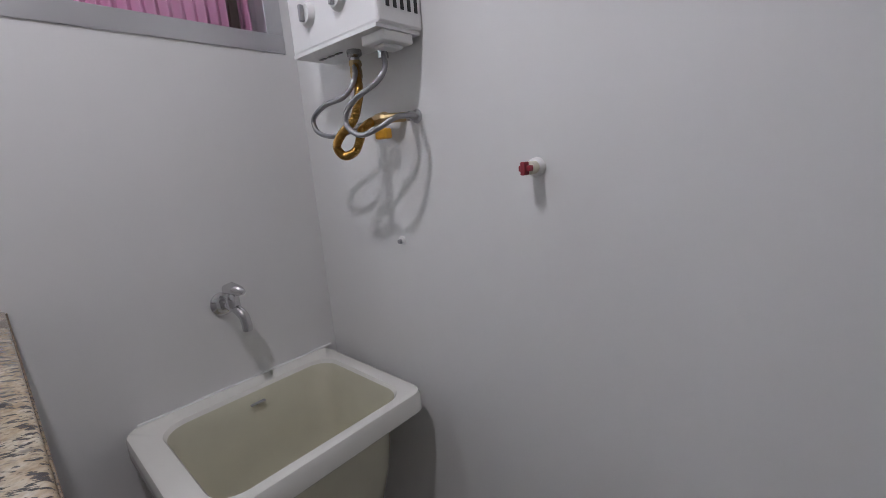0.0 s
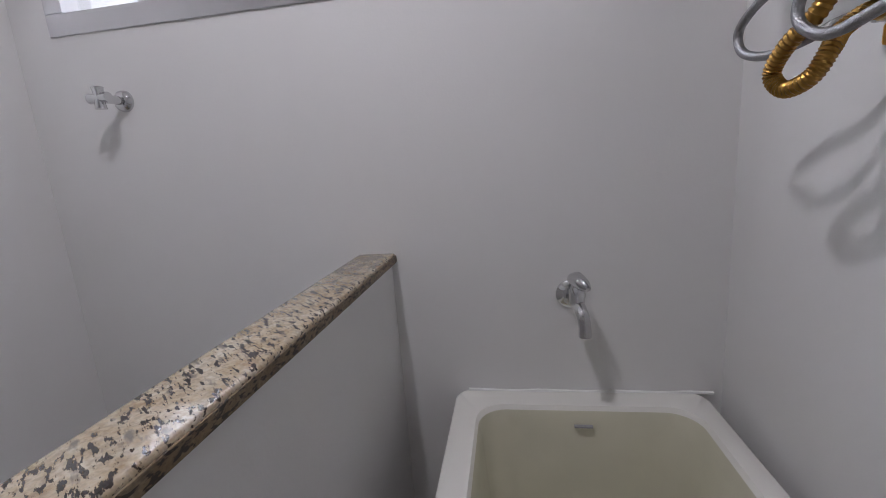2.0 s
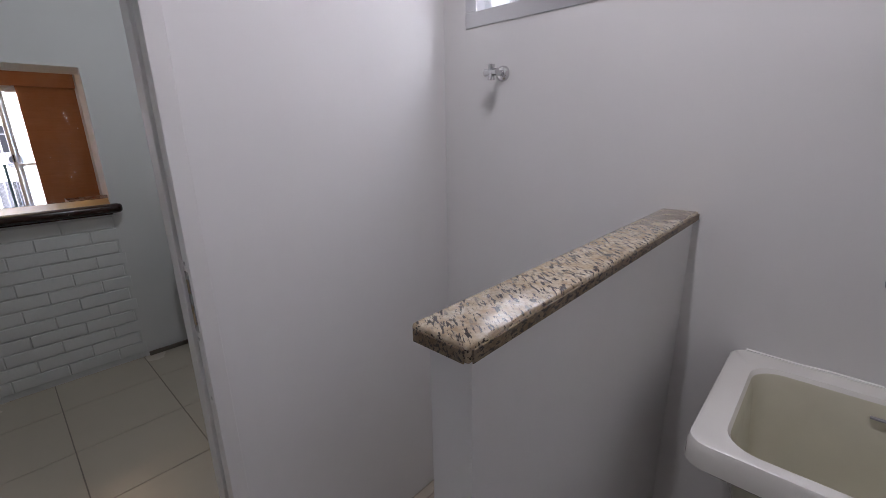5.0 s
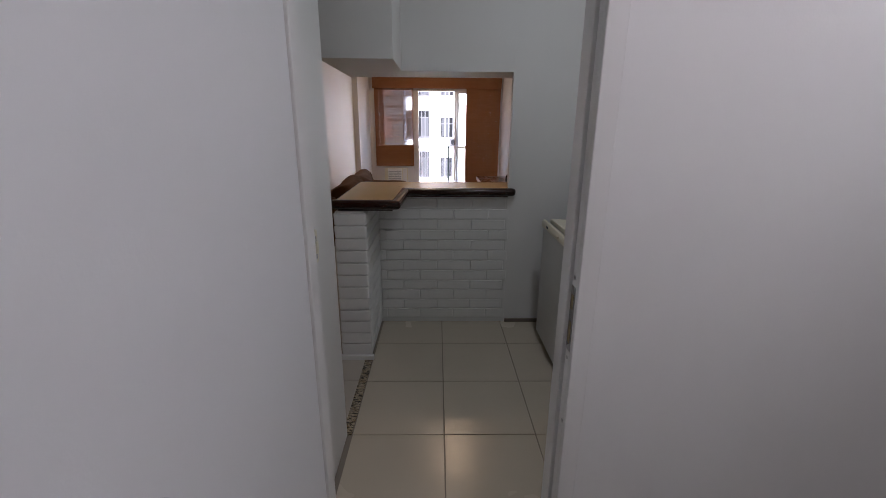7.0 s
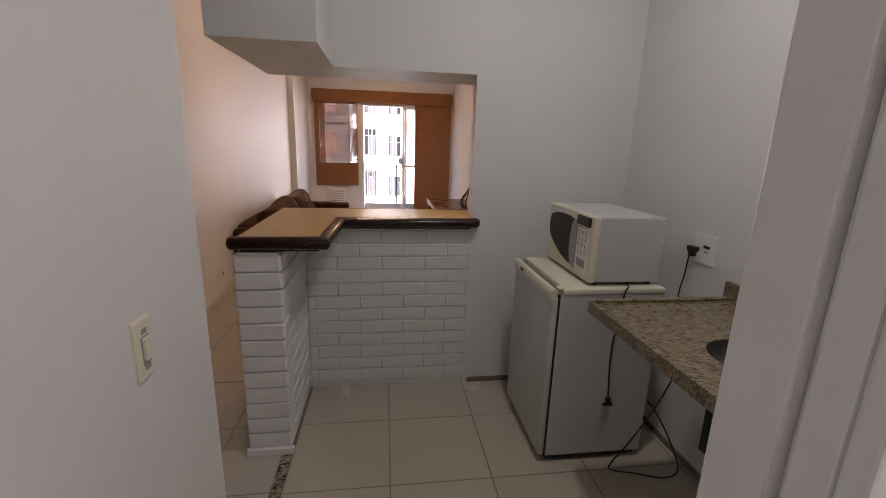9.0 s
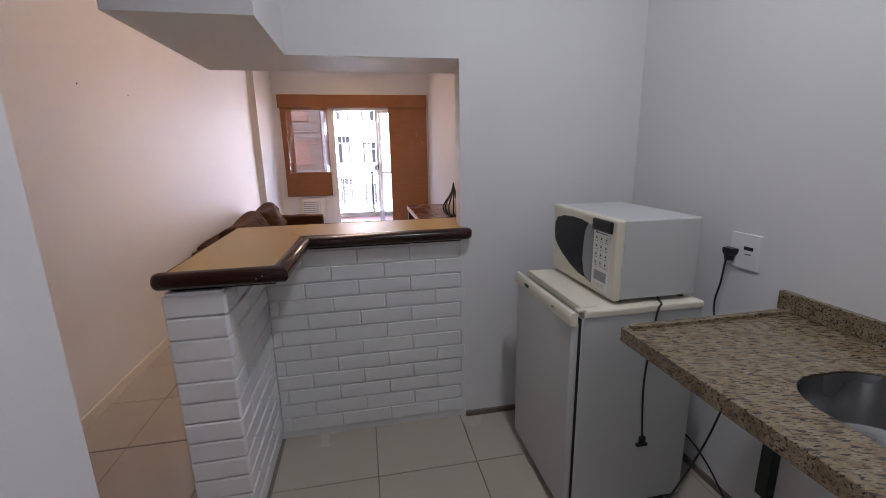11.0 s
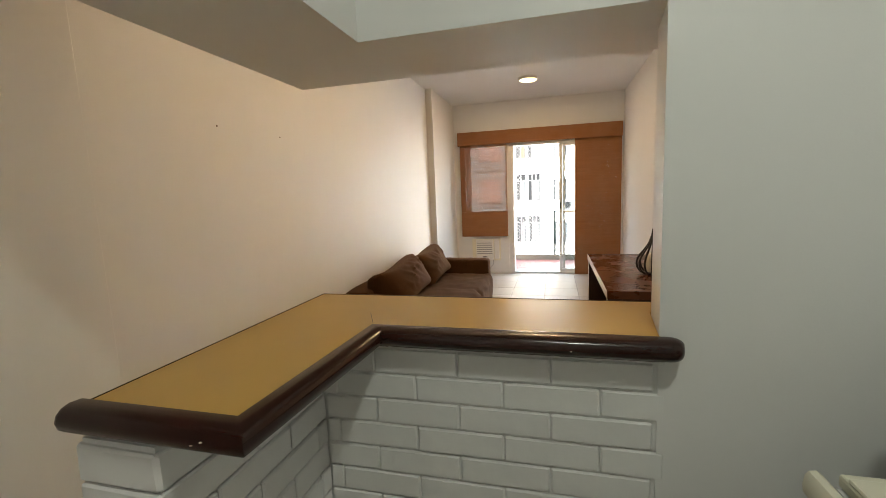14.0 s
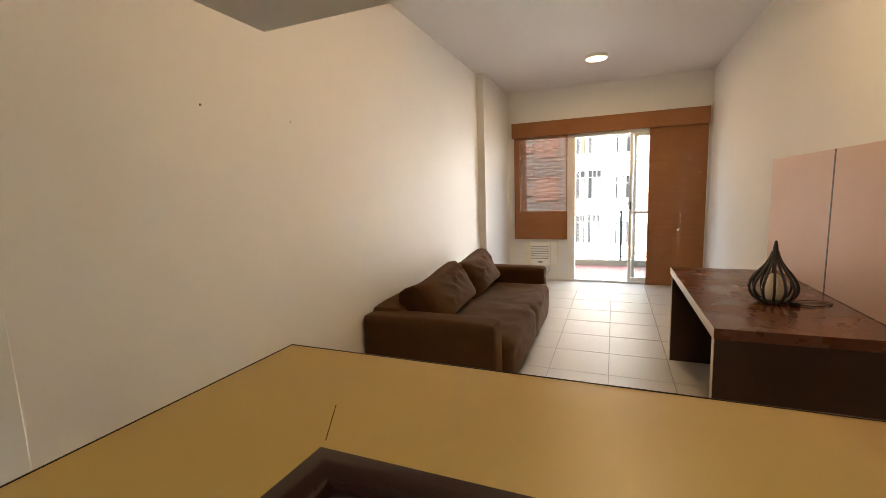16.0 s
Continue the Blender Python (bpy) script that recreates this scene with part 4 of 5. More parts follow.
ceiling_lamp(0.08, 8.14, CEIL, "lamp_warm", "round flush ceiling lamp glowing warm white")
ceiling_lamp(0.40, 5.05, CEIL, "lamp_warm", "round flush ceiling lamp glowing warm white")
ceiling_lamp(0.82, 2.15, CEIL, "lamp_cool", "round flush kitchen ceiling lamp glowing cool white")

# sofa
sf = thing("sofa", (-0.85, 6.36, 0), "brown suede two-seat sofa with loose back cushions", "sofa")
part("base", one(-1.33, -0.43, 5.36, 7.40, 0.05, 0.30, 0.02, 3), "sofa", sf)
part("backrest", pillow(-1.345, -1.10, 5.38, 7.36, 0.20, 0.625, 0.05, 10, 0.01, 0.006, 1), "sofa", sf, smooth=True)
part("armrest", pillow(-1.345, -0.385, 5.265, 5.475, 0.05, 0.585, 0.035, 14, 0.008, 0.005, 2), "sofa", sf, smooth=True)
part("armrest", pillow(-1.345, -0.385, 7.30, 7.50, 0.05, 0.585, 0.035, 14, 0.008, 0.005, 5), "sofa", sf, smooth=True)
def crumple(bm, amount, scale, seed, stretch=(1, 1, 1)):
    """Soft folds: ridged noise pushed along the normals."""
    bm.normal_update()
    moved = []
    for v in bm.verts:
        q = Vector([a * b * scale for a, b in zip(v.co, stretch)]) + Vector((seed, seed * 0.7, 0))
        fold = 1 - abs(noise.noise(q)) * 2.6
        moved.append(v.co + v.normal * amount * (max(fold, 0) ** 3 - 0.25 + 0.5 * noise.noise(q * 0.4)))
    for v, p in zip(bm.verts, moved):
        v.co = p
    return bm


seat = pillow(-1.12, -0.325, 5.48, 7.295, 0.075, 0.425, 0.075, 44, 0.016, 0.010, 7)
for v in seat.verts:
    seam = math.exp(-((v.co.y - 6.40 - 0.05 * (v.co.x + 0.3)) / 0.022) ** 2) * (1 if v.co.x > -0.75 else 0.25)
    v.co.x -= 0.014 * seam * (v.co.x > -0.42)
    v.co.z -= 0.010 * seam * (v.co.z > 0.30)
part("seat_cushion", crumple(seat, 0.007, 4.0, 3.1, (1.2, 0.8, 1.0)), "sofa", sf, "worn lighter brown seat with a front seam", smooth=True)


def cushion(ya, yb, high, thick, lean, twist, seed):
    """A filled square cushion with thin edges, drawn-out corners and creases, leaning back."""
    bm = bmesh.new()
    n = 34
    w = (yb - ya) / 2
    for side in (1, -1):
        grid = []
        for i in range(n + 1):
            row = []
            for j in range(n + 1):
                u, v = 2 * i / n - 1, 2 * j / n - 1
                f = ((1 - u ** 6) * (1 - v ** 6)) ** 0.38
                a = u * w * (1 - 0.05 * (1 - v * v) * abs(u) ** 3)
                b = (v + 1) * high / 2 - 0.035 * (1 - u * u) * v ** 3
                sag = 0.022 * math.sin(2.2 * u + seed) * (1 - v * v)
                fold = math.exp(-((v - 0.25 - 0.5 * math.sin(seed) * u) / 0.5) ** 2) * max(0.0, 1 - 2.8 * abs(noise.noise(Vector((a * 8 + b * 9, b * 4 - a * 3, seed * 3.7))))) ** 2
                row.append(bm.verts.new((side * (thick / 2 * f * (1.25 - 0.25 * v) + 0.022 * fold * f) + sag, a, b)))
            grid.append(row)
        for i in range(n):
            for j in range(n):
                bm.faces.new((grid[i][j], grid[i + 1][j], grid[i + 1][j + 1], grid[i][j + 1]))
    bmesh.ops.remove_doubles(bm, verts=bm.verts, dist=0.0008)
    bmesh.ops.rotate(bm, verts=bm.verts, cent=(0, 0, 0), matrix=Matrix.Rotation(radians(twist), 3, "X"))
    bmesh.ops.rotate(bm, verts=bm.verts, cent=(0, 0, 0), matrix=Matrix.Rotation(radians(-lean), 3, "Y"))
    bmesh.ops.translate(bm, verts=bm.verts, vec=(-0.955, (ya + yb) / 2, 0.405))
    return bm


for ya, yb, high, twist, seed in ((5.47, 6.42, 0.395, 3, 1.3), (6.40, 7.31, 0.40, 2, 2.6)):
    solo("back_cushion", cushion(ya, yb, high, 0.27, 22, twist, seed), "sofa", (-0.99, (ya + yb) / 2, 0.40), "creased brown suede cushion leaning on the sofa back", "cushion", group="sofa cushions", smooth=True)
for x in (-1.25, -0.5):
    for y in (5.45, 7.3):
        part("leg", lathe(bmesh.new(), [(0.025, 0), (0.03, 0.055)], (x, y, 0), "z", 12), "black", sf)

# desk
dk = thing("desk", (1.09, 5.82, 0), "dark walnut desk with panel ends and pale edges", "desk")
DX0, DX1, DY0, DY1 = 0.730, 1.478, 5.020, 6.640
part("top", one(DX0 + 0.003, DX1, DY0, DY1, 0.703, 0.755, 0.001), "desk", dk)
part("edge_band", one(DX0, DX0 + 0.0028, DY0, DY1, 0.703, 0.7545), "edge", dk, "pale edge band")
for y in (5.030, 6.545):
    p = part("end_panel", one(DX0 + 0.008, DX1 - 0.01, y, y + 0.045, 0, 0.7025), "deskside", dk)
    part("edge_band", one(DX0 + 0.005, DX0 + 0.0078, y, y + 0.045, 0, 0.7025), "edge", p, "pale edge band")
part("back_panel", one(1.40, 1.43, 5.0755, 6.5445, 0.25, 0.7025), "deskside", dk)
for k, (ya, yb) in enumerate(((5.885, 6.885), (4.870, 5.870))):
    solo("wall_panel", one(1.4405, 1.4795, ya, yb, 0.757, 1.588, 0.002), "panel", (1.46, (ya + yb) / 2, 0.757), "satin brown panel fixed to the wall above the desk", "wall panel", group="panels above the desk")
setting("panel_joint", one(1.4393, 1.4798, 5.8702, 5.8848, 0.757, 1.588), "black", "black gap strip between two wall panels", "trim")

# teardrop lamp
LX, LY, LZ = 1.115, 5.60, 0.755
tl = thing("table_lamp", (LX, LY, LZ), "black teardrop cage lamp with an ivory shade", "table lamp")
part("base", lathe(bmesh.new(), [(0.062, 0), (0.066, 0.006), (0.060, 0.014), (0.03, 0.018)], (LX, LY, LZ), "z", 28), "black", tl, smooth=True)
prof = [(0.060, 0.010), (0.088, 0.030), (0.106, 0.062), (0.110, 0.092), (0.100, 0.125), (0.078, 0.160), (0.052, 0.195), (0.030, 0.230), (0.017, 0.262), (0.011, 0.285)]
for k in range(14):
    a = 2 * math.pi * k / 14
    pts = smooth_path([(LX + r * math.cos(a), LY + r * math.sin(a), LZ + h) for r, h in prof], 3)
    part("rib", tube(bmesh.new(), pts, 0.0072, 6), "black", tl, smooth=True)
part("neck", lathe(bmesh.new(), [(0.016, 0.262), (0.014, 0.29), (0.010, 0.320), (0.007, 0.338), (0.003, 0.345)], (LX, LY, LZ), "z", 16), "black", tl, smooth=True)
part("inner_shade", lathe(bmesh.new(), [(0.030, 0.016), (0.046, 0.045), (0.052, 0.080), (0.046, 0.120), (0.030, 0.150), (0.012, 0.160)], (LX, LY, LZ), "z", 24), "shade", tl, "ivory inner shade", smooth=True)
cp = smooth_path([(LX + 0.06, LY - 0.02, LZ + 0.006), (LX + 0.12, LY - 0.06, LZ + 0.005), (LX + 0.21, LY - 0.05, LZ + 0.005), (LX + 0.27, LY + 0.02, LZ + 0.005), (LX + 0.22, LY + 0.06, LZ + 0.006), (LX + 0.13, LY + 0.03, LZ + 0.008), (LX + 0.08, LY - 0.05, LZ + 0.012), (LX + 0.16, LY - 0.09, LZ + 0.006)], 6)
part("cord", tube(bmesh.new(), cp, 0.003, 6), "cable", tl, smooth=True)
part("plug", one(LX + 0.055, LX + 0.10, LY - 0.085, LY - 0.055, LZ + 0.001, LZ + 0.022, 0.004), "black", tl)

# small marks on the long wall
for y, z, r in ((4.168, 1.829, 0.006), (4.716, 1.832, 0.004)):
    nl = thing("nail_hole", (-1.36, y, z), "small dark nail hole in the wall", "nail hole", group="nail holes")
    part("plug", lathe(bmesh.new(), [(r, 0), (r * 0.8, 0.003)], (-1.36, y, z), "x", 10), "stone_base", nl)
so = thing("wall_socket", (-1.36, 4.97, 0.20), "small cream wall socket above the skirting", "outlet")
part("plate", one(-1.3605, -1.353, 4.93, 5.01, 0.16, 0.28, 0.003), "yellowed", so)
part("hole", one(-1.354, -1.3515, 4.955, 4.985, 0.21, 0.23), "black", so)

# ---- balcony front ----
d2 = thing("door_2", (0.5, 9.53, 0), "pale aluminium sliding balcony door standing half open", "door", kind="structure")
AX0, AX1 = -0.345, 1.42
part("outer_frame", boxes((AX0, AX0 + 0.095, 9.475, 9.615, 0, 2.22), (AX1 - 0.04, AX1, 9.475, 9.615, 0, 2.22), (AX0 + 0.095, AX1 - 0.04, 9.475, 9.615, 2.165, 2.22), (AX0 + 0.095, AX1 - 0.04, 9.475, 9.615, 0, 0.03), bev=0.002), "alu_white", d2)


def sash(name, x0, x1, y):
    s = part(name, boxes((x0, x0 + 0.045, y, y + 0.035, 0.03, 2.165), (x1 - 0.045, x1, y, y + 0.035, 0.03, 2.165), (x0 + 0.045, x1 - 0.045, y, y + 0.035, 0.03, 0.085), (x0 + 0.045, x1 - 0.045, y, y + 0.035, 2.12, 2.165), (x0 + 0.045, x1 - 0.045, y, y + 0.035, 1.025, 1.06), bev=0.002), "alu_white", d2)
    for za, zb in ((0.085, 1.025), (1.06, 2.12)):
        g = part("pane", one(x0 + 0.045, x1 - 0.045, y + 0.015, y + 0.020, za, zb), "glass", s)
        g.visible_shadow = False
    return s


sash("sliding_panel", 0.495, 1.335, 9.49)
sash("sliding_panel", 0.545, 1.38, 9.545)
part("handle", one(0.503, 0.520, 9.478, 9.49, 1.09, 1.20, 0.003), "black", d2, "small black door pull")
w2 = thing("window_2", (-0.72, 9.53, 1.02), "pale aluminium window behind a bamboo blind", "window", kind="structure")
part("window_frame", boxes((-1.12, -1.08, 9.48, 9.60, 1.02, 2.22), (-0.385, -0.345, 9.48, 9.60, 1.02, 2.22), (-1.08, -0.385, 9.48, 9.60, 2.18, 2.22), (-1.08, -0.385, 9.48, 9.60, 1.02, 1.06), bev=0.002), "alu_white", w2)
g = part("pane", one(-1.08, -0.385, 9.535, 9.54, 1.06, 2.18), "glass", w2)
g.visible_shadow = False

pm = thing("pelmet", (0.13, 9.42, 2.20), "reddish bamboo-clad pelmet board above the balcony door", "pelmet")
part("front_board", one(-1.182, 1.445, 9.375, 9.390, 2.205, 2.425, 0.003), "bamboo", pm)
part("top_board", one(-1.182, 1.445, 9.3905, 9.4695, 2.408, 2.425), "bamboo", pm)
part("side_board", one(-1.182, -1.170, 9.3905, 9.4695, 2.205, 2.4075), "bamboo", pm)
part("side_board", one(1.433, 1.445, 9.3905, 9.4695, 2.205, 2.4075), "bamboo", pm)

rng = random.Random(4)
bs = thing("bamboo_blind", (-0.75, 9.43, 0.655), "half-open reddish bamboo blind with a solid lower band", "blind", group="bamboo blinds")
bm, dense = bmesh.new(), bmesh.new()
z = 1.08
while z < 2.21:
    lift = rng.uniform(-0.0012, 0.0012)
    box(bm, -0.965, -0.358, 9.428, 9.431, z + lift, z + lift + 0.0088 + rng.uniform(0, 0.0012))
    box(dense, -1.072, -0.965, 9.4275, 9.4315, z, z + 0.0118)
    z += 0.0125
tagged(part("open_slats", bm, "bamboo", bs, "thin open slats"), kind="stuff")
tagged(part("tight_slats", dense, "bamboo", bs, "tight slats beside the folded edge"), kind="stuff")
part("lower_band", one(-1.155, -0.355, 9.418, 9.434, 0.652, 1.08, 0.003), "bamboo", bs, "solid folded lower band")
part("side_strip", one(-1.155, -1.072, 9.424, 9.434, 1.0805, 2.21), "bamboo", bs)
for x in [-1.05 + 0.038 * k for k in range(19)]:
    part("string", one(x, x + 0.003, 9.4255, 9.4275, 1.08, 2.21), "bamboo", bs)
bs2 = thing("bamboo_blind", (1.09, 9.43, 0.02), "lowered reddish bamboo blind with broken slats", "blind", group="bamboo blinds")
WORN = ((1.25, 2.04, 0.04), (1.24, 1.75, 0.07), (1.25, 1.62, 0.03), (1.36, 1.58, 0.02), (1.19, 1.29, 0.05), (0.92, 1.13, 0.015), (1.15, 0.99, 0.05), (1.12, 0.80, 0.03), (1.18, 0.88, 0.02), (0.81, 0.39, 0.05), (0.84, 0.50, 0.015), (1.14, 1.98, 0.02), (1.02, 1.07, 0.012), (1.27, 1.19, 0.02), (1.19, 1.78, 0.02))
bm = bmesh.new()
z = 0.015
while z < 2.21:
    segs = [(0.735, 1.440)]
    near = [w for w in WORN if abs(w[1] - z) < w[2]]
    if (near and rng.random() < 0.4) or rng.random() < 0.05:
        c = near[0][0] + rng.gauss(0, 0.012) if near else rng.uniform(0.85, 1.32)
        wgap = rng.uniform(0.001, 0.0042) if near else 0.0015
        segs = [(0.735, c - wgap / 2), (c + wgap / 2, 1.440)]
    for a, c in segs:
        jj = 0.0012 * (round(z / 0.0125) % 2) + rng.uniform(-0.0004, 0.0004)
        box(bm, a, c, 9.426 + jj, 9.432 + jj, z, z + 0.0130)
    z += 0.0125
tagged(part("slats", bm, "bamboo", bs2, "tight slats with small broken gaps"), kind="stuff")
part("bottom_bar", one(0.733, 1.442, 9.422, 9.436, 0.004, 0.0148), "bamboo", bs2)

ac = thing("air_conditioner", (-0.74, 9.47, 0.24), "white window air conditioner set in the wall below the blind", "air conditioner")
part("surround", one(-0.99, -0.49, 9.455, 9.4705, 0.225, 0.605, 0.004), "yellowed", ac)
fc = part("front_panel", one(-0.915, -0.615, 9.405, 9.4555, 0.240, 0.597, 0.008), "white_plastic", ac)
for k in range(6):
    part("louvre", one(-0.895, -0.635, 9.399, 9.4055, 0.36 + 0.037 * k, 0.384 + 0.037 * k, 0.003), "enamel", fc)
# Grey strips between the louvres, standing in for the shade in the gaps.
for k in range(6):
    part("slot", one(-0.90, -0.63, 9.4025, 9.4055, 0.346 + 0.037 * k, 0.358 + 0.037 * k), "grey_plastic", fc, "dark strip in place of an open slot")
part("control_bar", one(-0.80, -0.72, 9.4015, 9.4055, 0.285, 0.310, 0.002), "grey_plastic", fc, "dark control strip")
part("knob", lathe(bmesh.new(), [(0.012, 0), (0.010, -0.012)], (-0.76, 9.4015, 0.297), "y", 14), "black", fc)
part("side_vent", one(-0.60, -0.515, 9.435, 9.4555, 0.26, 0.595, 0.004), "enamel", ac)
ad = thing("appliance_cord", (-0.60, 9.455, 0.02), "thin grey cord hanging below the air conditioner", "cord")
part("cable", tube(bmesh.new(), smooth_path([(-0.62, 9.445, 0.25), (-0.62, 9.44, 0.17), (-0.66, 9.45, 0.12), (-0.70, 9.45, 0.05), (-0.72, 9.45, 0.012)], 6), 0.004, 6), "grey_plastic", ad, smooth=True)

# balcony
setting("balcony_floor", one(-1.5, 1.6, 9.62, 11.05, -0.25, -0.004), "grout", "terracotta tiled balcony floor", "floor")
bf = [o for o in scene.objects if o.name == "balcony_floor"][0]
setting("balcony_kerb", one(-1.5, 1.6, 10.93, 11.05, -0.004, 0.10, 0.004), "kerb", "low beige stone balcony kerb", "kerb")
rl = thing("balcony_railing", (0.05, 10.99, 0.10), "slim dark iron balcony railing", "railing")
part("top_rail", one(-1.5, 1.6, 10.975, 11.005, 0.955, 0.985, 0.003), "alu_white", rl)
part("bottom_rail", one(-1.5, 1.6, 10.98, 11.0, 0.16, 0.18, 0.003), "alu_white", rl)
for k in range(21):
    x = -1.45 + 0.15 * k
    part("baluster", one(x, x + 0.012, 10.984, 10.996, 0.10 if k % 7 == 0 else 0.18, 0.955), "alu_white", rl)
part("post", one(0.40, 0.44, 10.97, 11.01, 0.10, 1.0, 0.004), "iron", rl, "dark green iron post")

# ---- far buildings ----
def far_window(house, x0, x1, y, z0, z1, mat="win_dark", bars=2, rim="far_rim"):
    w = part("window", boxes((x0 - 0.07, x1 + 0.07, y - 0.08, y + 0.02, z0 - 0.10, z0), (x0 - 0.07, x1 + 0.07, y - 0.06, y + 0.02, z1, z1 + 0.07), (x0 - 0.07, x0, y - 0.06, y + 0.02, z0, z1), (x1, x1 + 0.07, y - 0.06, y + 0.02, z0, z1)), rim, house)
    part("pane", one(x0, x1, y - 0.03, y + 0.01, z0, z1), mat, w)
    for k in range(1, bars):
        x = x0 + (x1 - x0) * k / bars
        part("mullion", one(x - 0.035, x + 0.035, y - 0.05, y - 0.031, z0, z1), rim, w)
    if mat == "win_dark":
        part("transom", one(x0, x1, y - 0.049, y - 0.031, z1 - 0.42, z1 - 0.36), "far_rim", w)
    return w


def lattice(x0, x1, y, z0, z1, step=0.24):
    """Crossing diagonal bars, clipped to a rectangle."""
    bm = bmesh.new()
    h = z1 - z0
    for s in (1, -1):
        c = x0 - h
        while c < x1 + h:
            a, b = sorted(((x0 - c) / h * s, (x1 - c) / h * s))
            t0, t1 = max(0.0, a), min(1.0, b)
            if t1 - t0 > 0.03:
                tube(bm, [(c + s * h * t, y, z0 + h * t) for t in (t0, t1)], 0.008, 4)
            c += step
    return bm


hw = thing("apartment_building", (4, 34, -9), "white rendered apartment building across the street", "building", group="far buildings")
part("wall", one(-2.14, 22, 30, 42, -9, 20), "facade", hw)
part("roof", one(-2.3, 22.2, 29.8, 42.2, 20, 20.4), "facade", hw)
for f in range(-3, 7):
    zb = 0.80 + 2.67 * f
    for x0 in (-1.90, 4.6, 8.4, 13.0):
        for k, (xa, xb) in enumerate(((x0, x0 + 0.53), (x0 + 0.75, x0 + 1.44))):
            w = far_window(hw, xa, xb, 30, zb, zb + 1.62, bars=2 if k == 0 else 3)
            part("curtain", one(xa + (xb - xa) * (0.55 if k == 0 else 0.36), xb - 0.03, 29.955, 29.968, zb + 0.02, zb + 1.22), "curtain_amber" if (f, k) == (1, 0) else "curtain_far", w, "drawn curtain, colour darkened near black")
            if x0 < 0 and (f == -1 or (k == 0 and f in (0, 1)) or (f == 1)):
                part("safety_net", lattice(xa - 0.05, xb + 0.05 if f == -1 else xa + 0.6 * (xb - xa), 29.90, zb - 0.25 if f == -1 else zb, zb + 1.62, 0.22), "net", w, "white diamond safety net")
    w = far_window(hw, 0.40, 1.17, 30, zb - 0.03, zb + 1.22, bars=3, rim="net")
    part("curtain", one(0.46, 0.95, 29.955, 29.968, zb, zb + 1.18), "curtain_far", w, "frosted pane, colour darkened near black")
    if f == -1:
        part("safety_net", lattice(0.30, 1.20, 29.90, zb - 0.1, zb + 1.25, 0.22), "net", w, "white diamond safety net")
    if f in (0, 2):
        unit = part("cooling_unit", one(0.96, 1.52, 29.70, 30.0, zb - 0.62, zb - 0.12, 0.03), "far_rim", hw, "grey outdoor cooling unit")
        part("fan_grille", lathe(bmesh.new(), [(0.19, 0), (0.17, -0.02), (0.05, -0.02)], (1.24, 29.70, zb - 0.37), "y", 20), "win_dark", unit)
    part("ledge", one(-2.14, 22, 29.93, 30.02, zb - 0.62, zb - 0.50), "facade", hw)
hb2 = thing("apartment_building", (-10, 34, -9), "grey-brown apartment building with wooden shutters", "building", group="far buildings")
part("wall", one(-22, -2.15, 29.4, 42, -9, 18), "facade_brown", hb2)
part("roof", one(-22.2, -2.12, 29.2, 42, 18, 18.4), "facade", hb2)
for f in range(-3, 6):
    zb = 0.82 + 2.63 * f
    for x0 in (-4.13, -7.6, -11.0):
        w = far_window(hb2, x0, x0 + 1.20, 29.4, zb, zb + 1.25, "shutter", 3, "shutter")
    far_window(hb2, -4.80, -4.38, 29.4, zb + 0.30, zb + 0.72, "shutter", 1, "far_rim")
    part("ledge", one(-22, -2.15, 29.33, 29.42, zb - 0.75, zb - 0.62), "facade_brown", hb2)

# ---- pieces: bricks and tiles, last ----
core = setting("counter_wall", boxes((-0.464, -0.290, 2.747, 3.600, 0, 0.9845), (-0.290, 0.672, 3.303, 3.600, 0, 0.9845)), "mortar", "white painted brick bar wall", "brick wall")
setting("counter_plinth", boxes((-0.483, -0.268, 2.722, 2.747, 0, 0.036), bev=0.004), "brick", "low white painted plinth at the foot of the bar", "trim")
CACHE = {}
brng = random.Random(11)


def piece(name, sx, sy, sz, mat, parent, loc, bev, jitter=None):
    key = (name, round(sx, 3), round(sy, 3), round(sz, 3), mat)
    if key not in CACHE:
        bm = one(-sx / 2, sx / 2, -sy / 2, sy / 2, -sz / 2, sz / 2, bev, 1)
        if jitter:
            for v in bm.verts:
                v.co += Vector((brng.uniform(-1, 1), brng.uniform(-1, 1), brng.uniform(-1, 1))) * jitter
        CACHE[key] = finish(bm, mat, name)
    ob = new(name, CACHE[key])
    ob.parent = parent
    ob.location = loc
    return ob


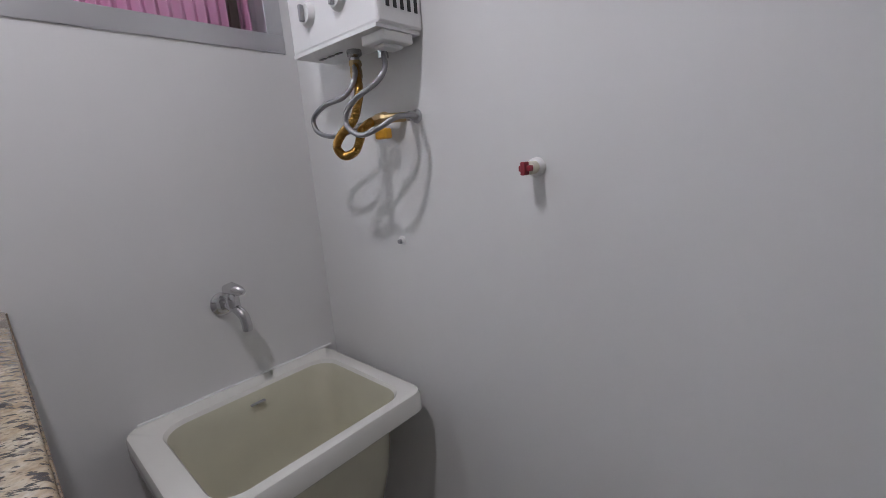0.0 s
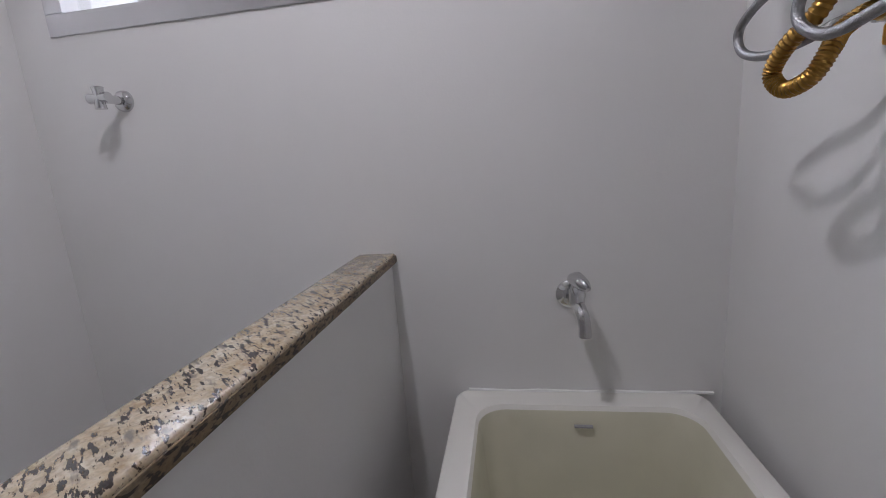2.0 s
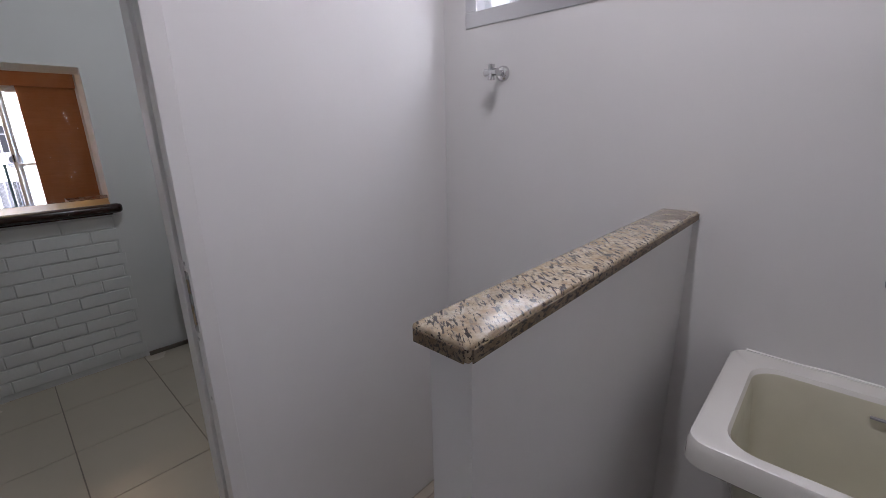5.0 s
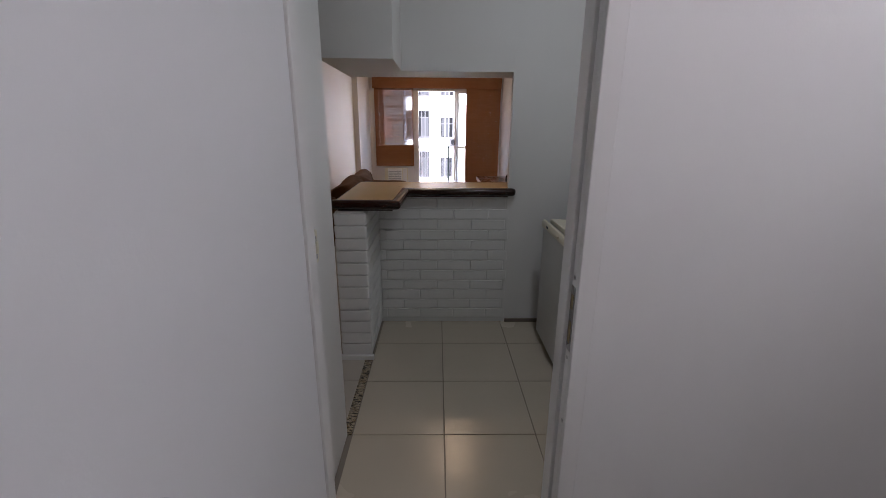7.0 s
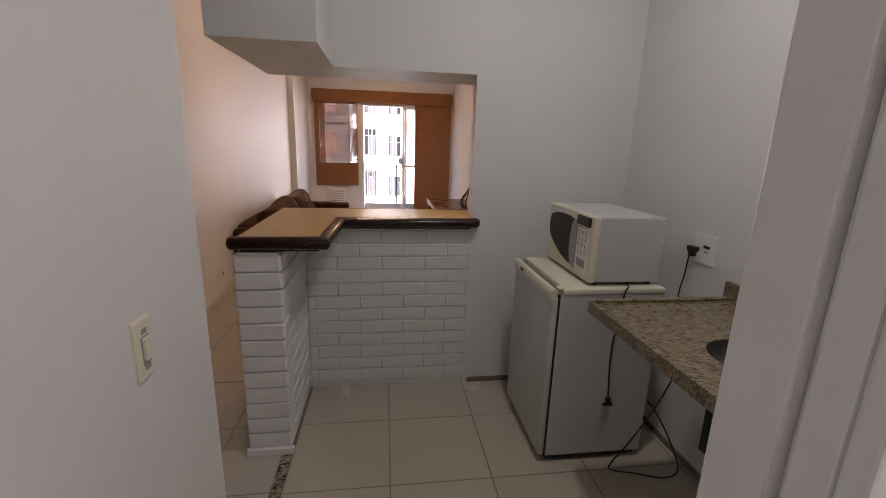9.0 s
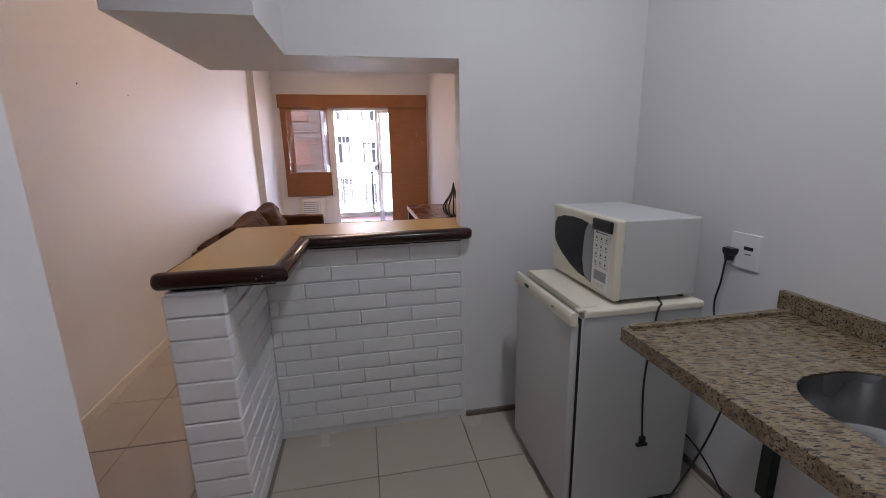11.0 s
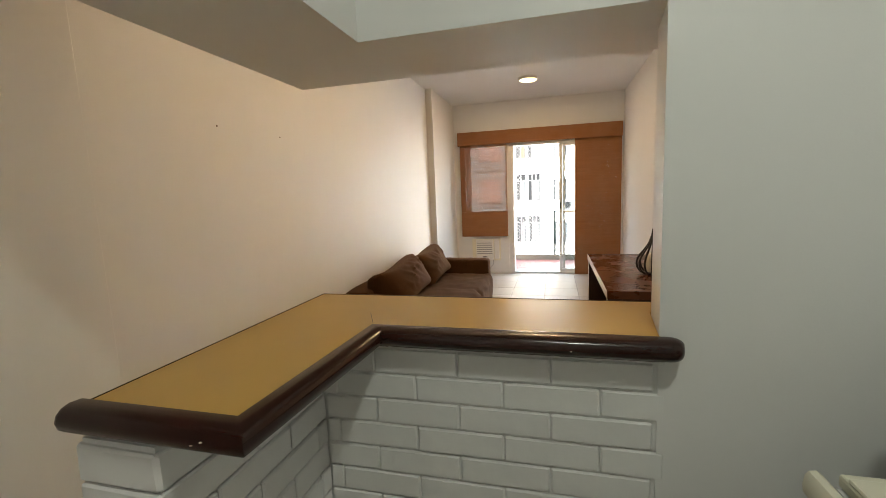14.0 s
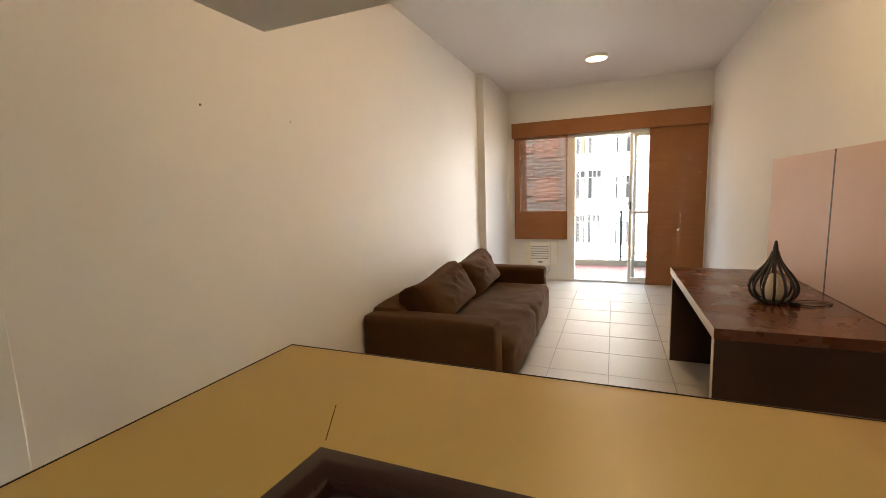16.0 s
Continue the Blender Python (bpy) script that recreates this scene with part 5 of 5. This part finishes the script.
ROW, LEN, BT = 0.0785, 0.252, 0.014
zt = 0.976
r = 0
while zt > 0.05:
    zc, h = zt - ROW / 2 + 0.001, ROW - 0.006
    if zt - ROW < 0.0:
        h = zt - 0.007
        zc = zt / 2 - 0.002
    x = -0.112 - LEN * 2 + (0.0 if r % 2 == 0 else LEN / 2)
    while x < 0.672:
        a, c = max(x, -0.282) + 0.0012, min(x + LEN, 0.670) - 0.0012
        if c - a > 0.03:
            piece("brick", c - a, BT, h, "brick", core, ((a + c) / 2, 3.3025 + brng.uniform(-0.0012, 0.0012), zc), 0.0042, 0.0011)
        x += LEN
    piece("brick", 0.186, BT, h, "brick", core, (-0.377, 2.7425 + brng.uniform(-0.001, 0.001), zc), 0.0042, 0.0011)
    off = 0.0 if r % 2 else LEN / 2
    y = 2.738 - off
    while y < 3.296:
        a, c = max(y, 2.738) + 0.003, min(y + LEN, 3.294) - 0.003
        if c - a > 0.03:
            piece("brick", BT, c - a, h, "brick", core, (-0.2865 + brng.uniform(-0.001, 0.001), (a + c) / 2, zc), 0.0042, 0.0011)
        y += LEN
    y = 2.738 - off
    while y < 3.60:
        a, c = max(y, 2.738) + 0.003, min(y + LEN, 3.60) - 0.003
        if c - a > 0.03:
            piece("brick", BT, c - a, h, "brick", core, (-0.4675 + brng.uniform(-0.001, 0.001), (a + c) / 2, zc), 0.0042, 0.0011)
        y += LEN
    zt -= ROW
    r += 1


def tiles(x0, x1, y0, y1, ox, oy, px, py, mat, parent, name="tile", z=0.0):
    gap = 0.0045
    i0, i1 = math.floor((x0 - ox) / px), math.ceil((x1 - ox) / px)
    j0, j1 = math.floor((y0 - oy) / py), math.ceil((y1 - oy) / py)
    for i in range(i0, i1):
        for j in range(j0, j1):
            a, c = max(x0, ox + i * px) + gap / 2, min(x1, ox + (i + 1) * px) - gap / 2
            b, e = max(y0, oy + j * py) + gap / 2, min(y1, oy + (j + 1) * py) - gap / 2
            if c - a > 0.012 and e - b > 0.012:
                piece(name, c - a, e - b, 0.008, mat, parent, ((a + c) / 2, (b + e) / 2, z - 0.004 + brng.uniform(-0.0003, 0.0003)), 0.0012)


tiles(-0.278, 1.585, 1.21, 3.31, 0.181, 2.487, 0.457, 0.4555, "tile", floor)
tiles(-0.14, 0.442, 1.06, 1.21, 0.181, 2.487, 0.457, 0.4555, "tile", floor)
tiles(-0.83, 1.318, -0.375, 1.06, 0.1, 0.2, 0.41, 0.41, "tile", floor)
tiles(0.483, 1.318, 1.06, 1.106, 0.1, 0.2, 0.41, 0.41, "tile", floor)
tiles(-1.25, -0.325, 1.21, 3.405, 0.277, 6.098, 0.443, 0.45, "tile_living", floor)
tiles(-1.36, -0.472, 3.405, 3.848, 0.277, 6.098, 0.443, 0.45, "tile_living", floor)
tiles(-0.472, 1.48, 3.60, 3.848, 0.277, 6.098, 0.443, 0.45, "tile_living", floor)
tiles(-1.36, 1.48, 3.848, 9.47, 0.277, 6.098, 0.443, 0.45, "tile_living", floor)
tiles(-1.5, 1.6, 9.62, 10.93, 0, 9.62, 0.20, 0.20, "terracotta", bf)
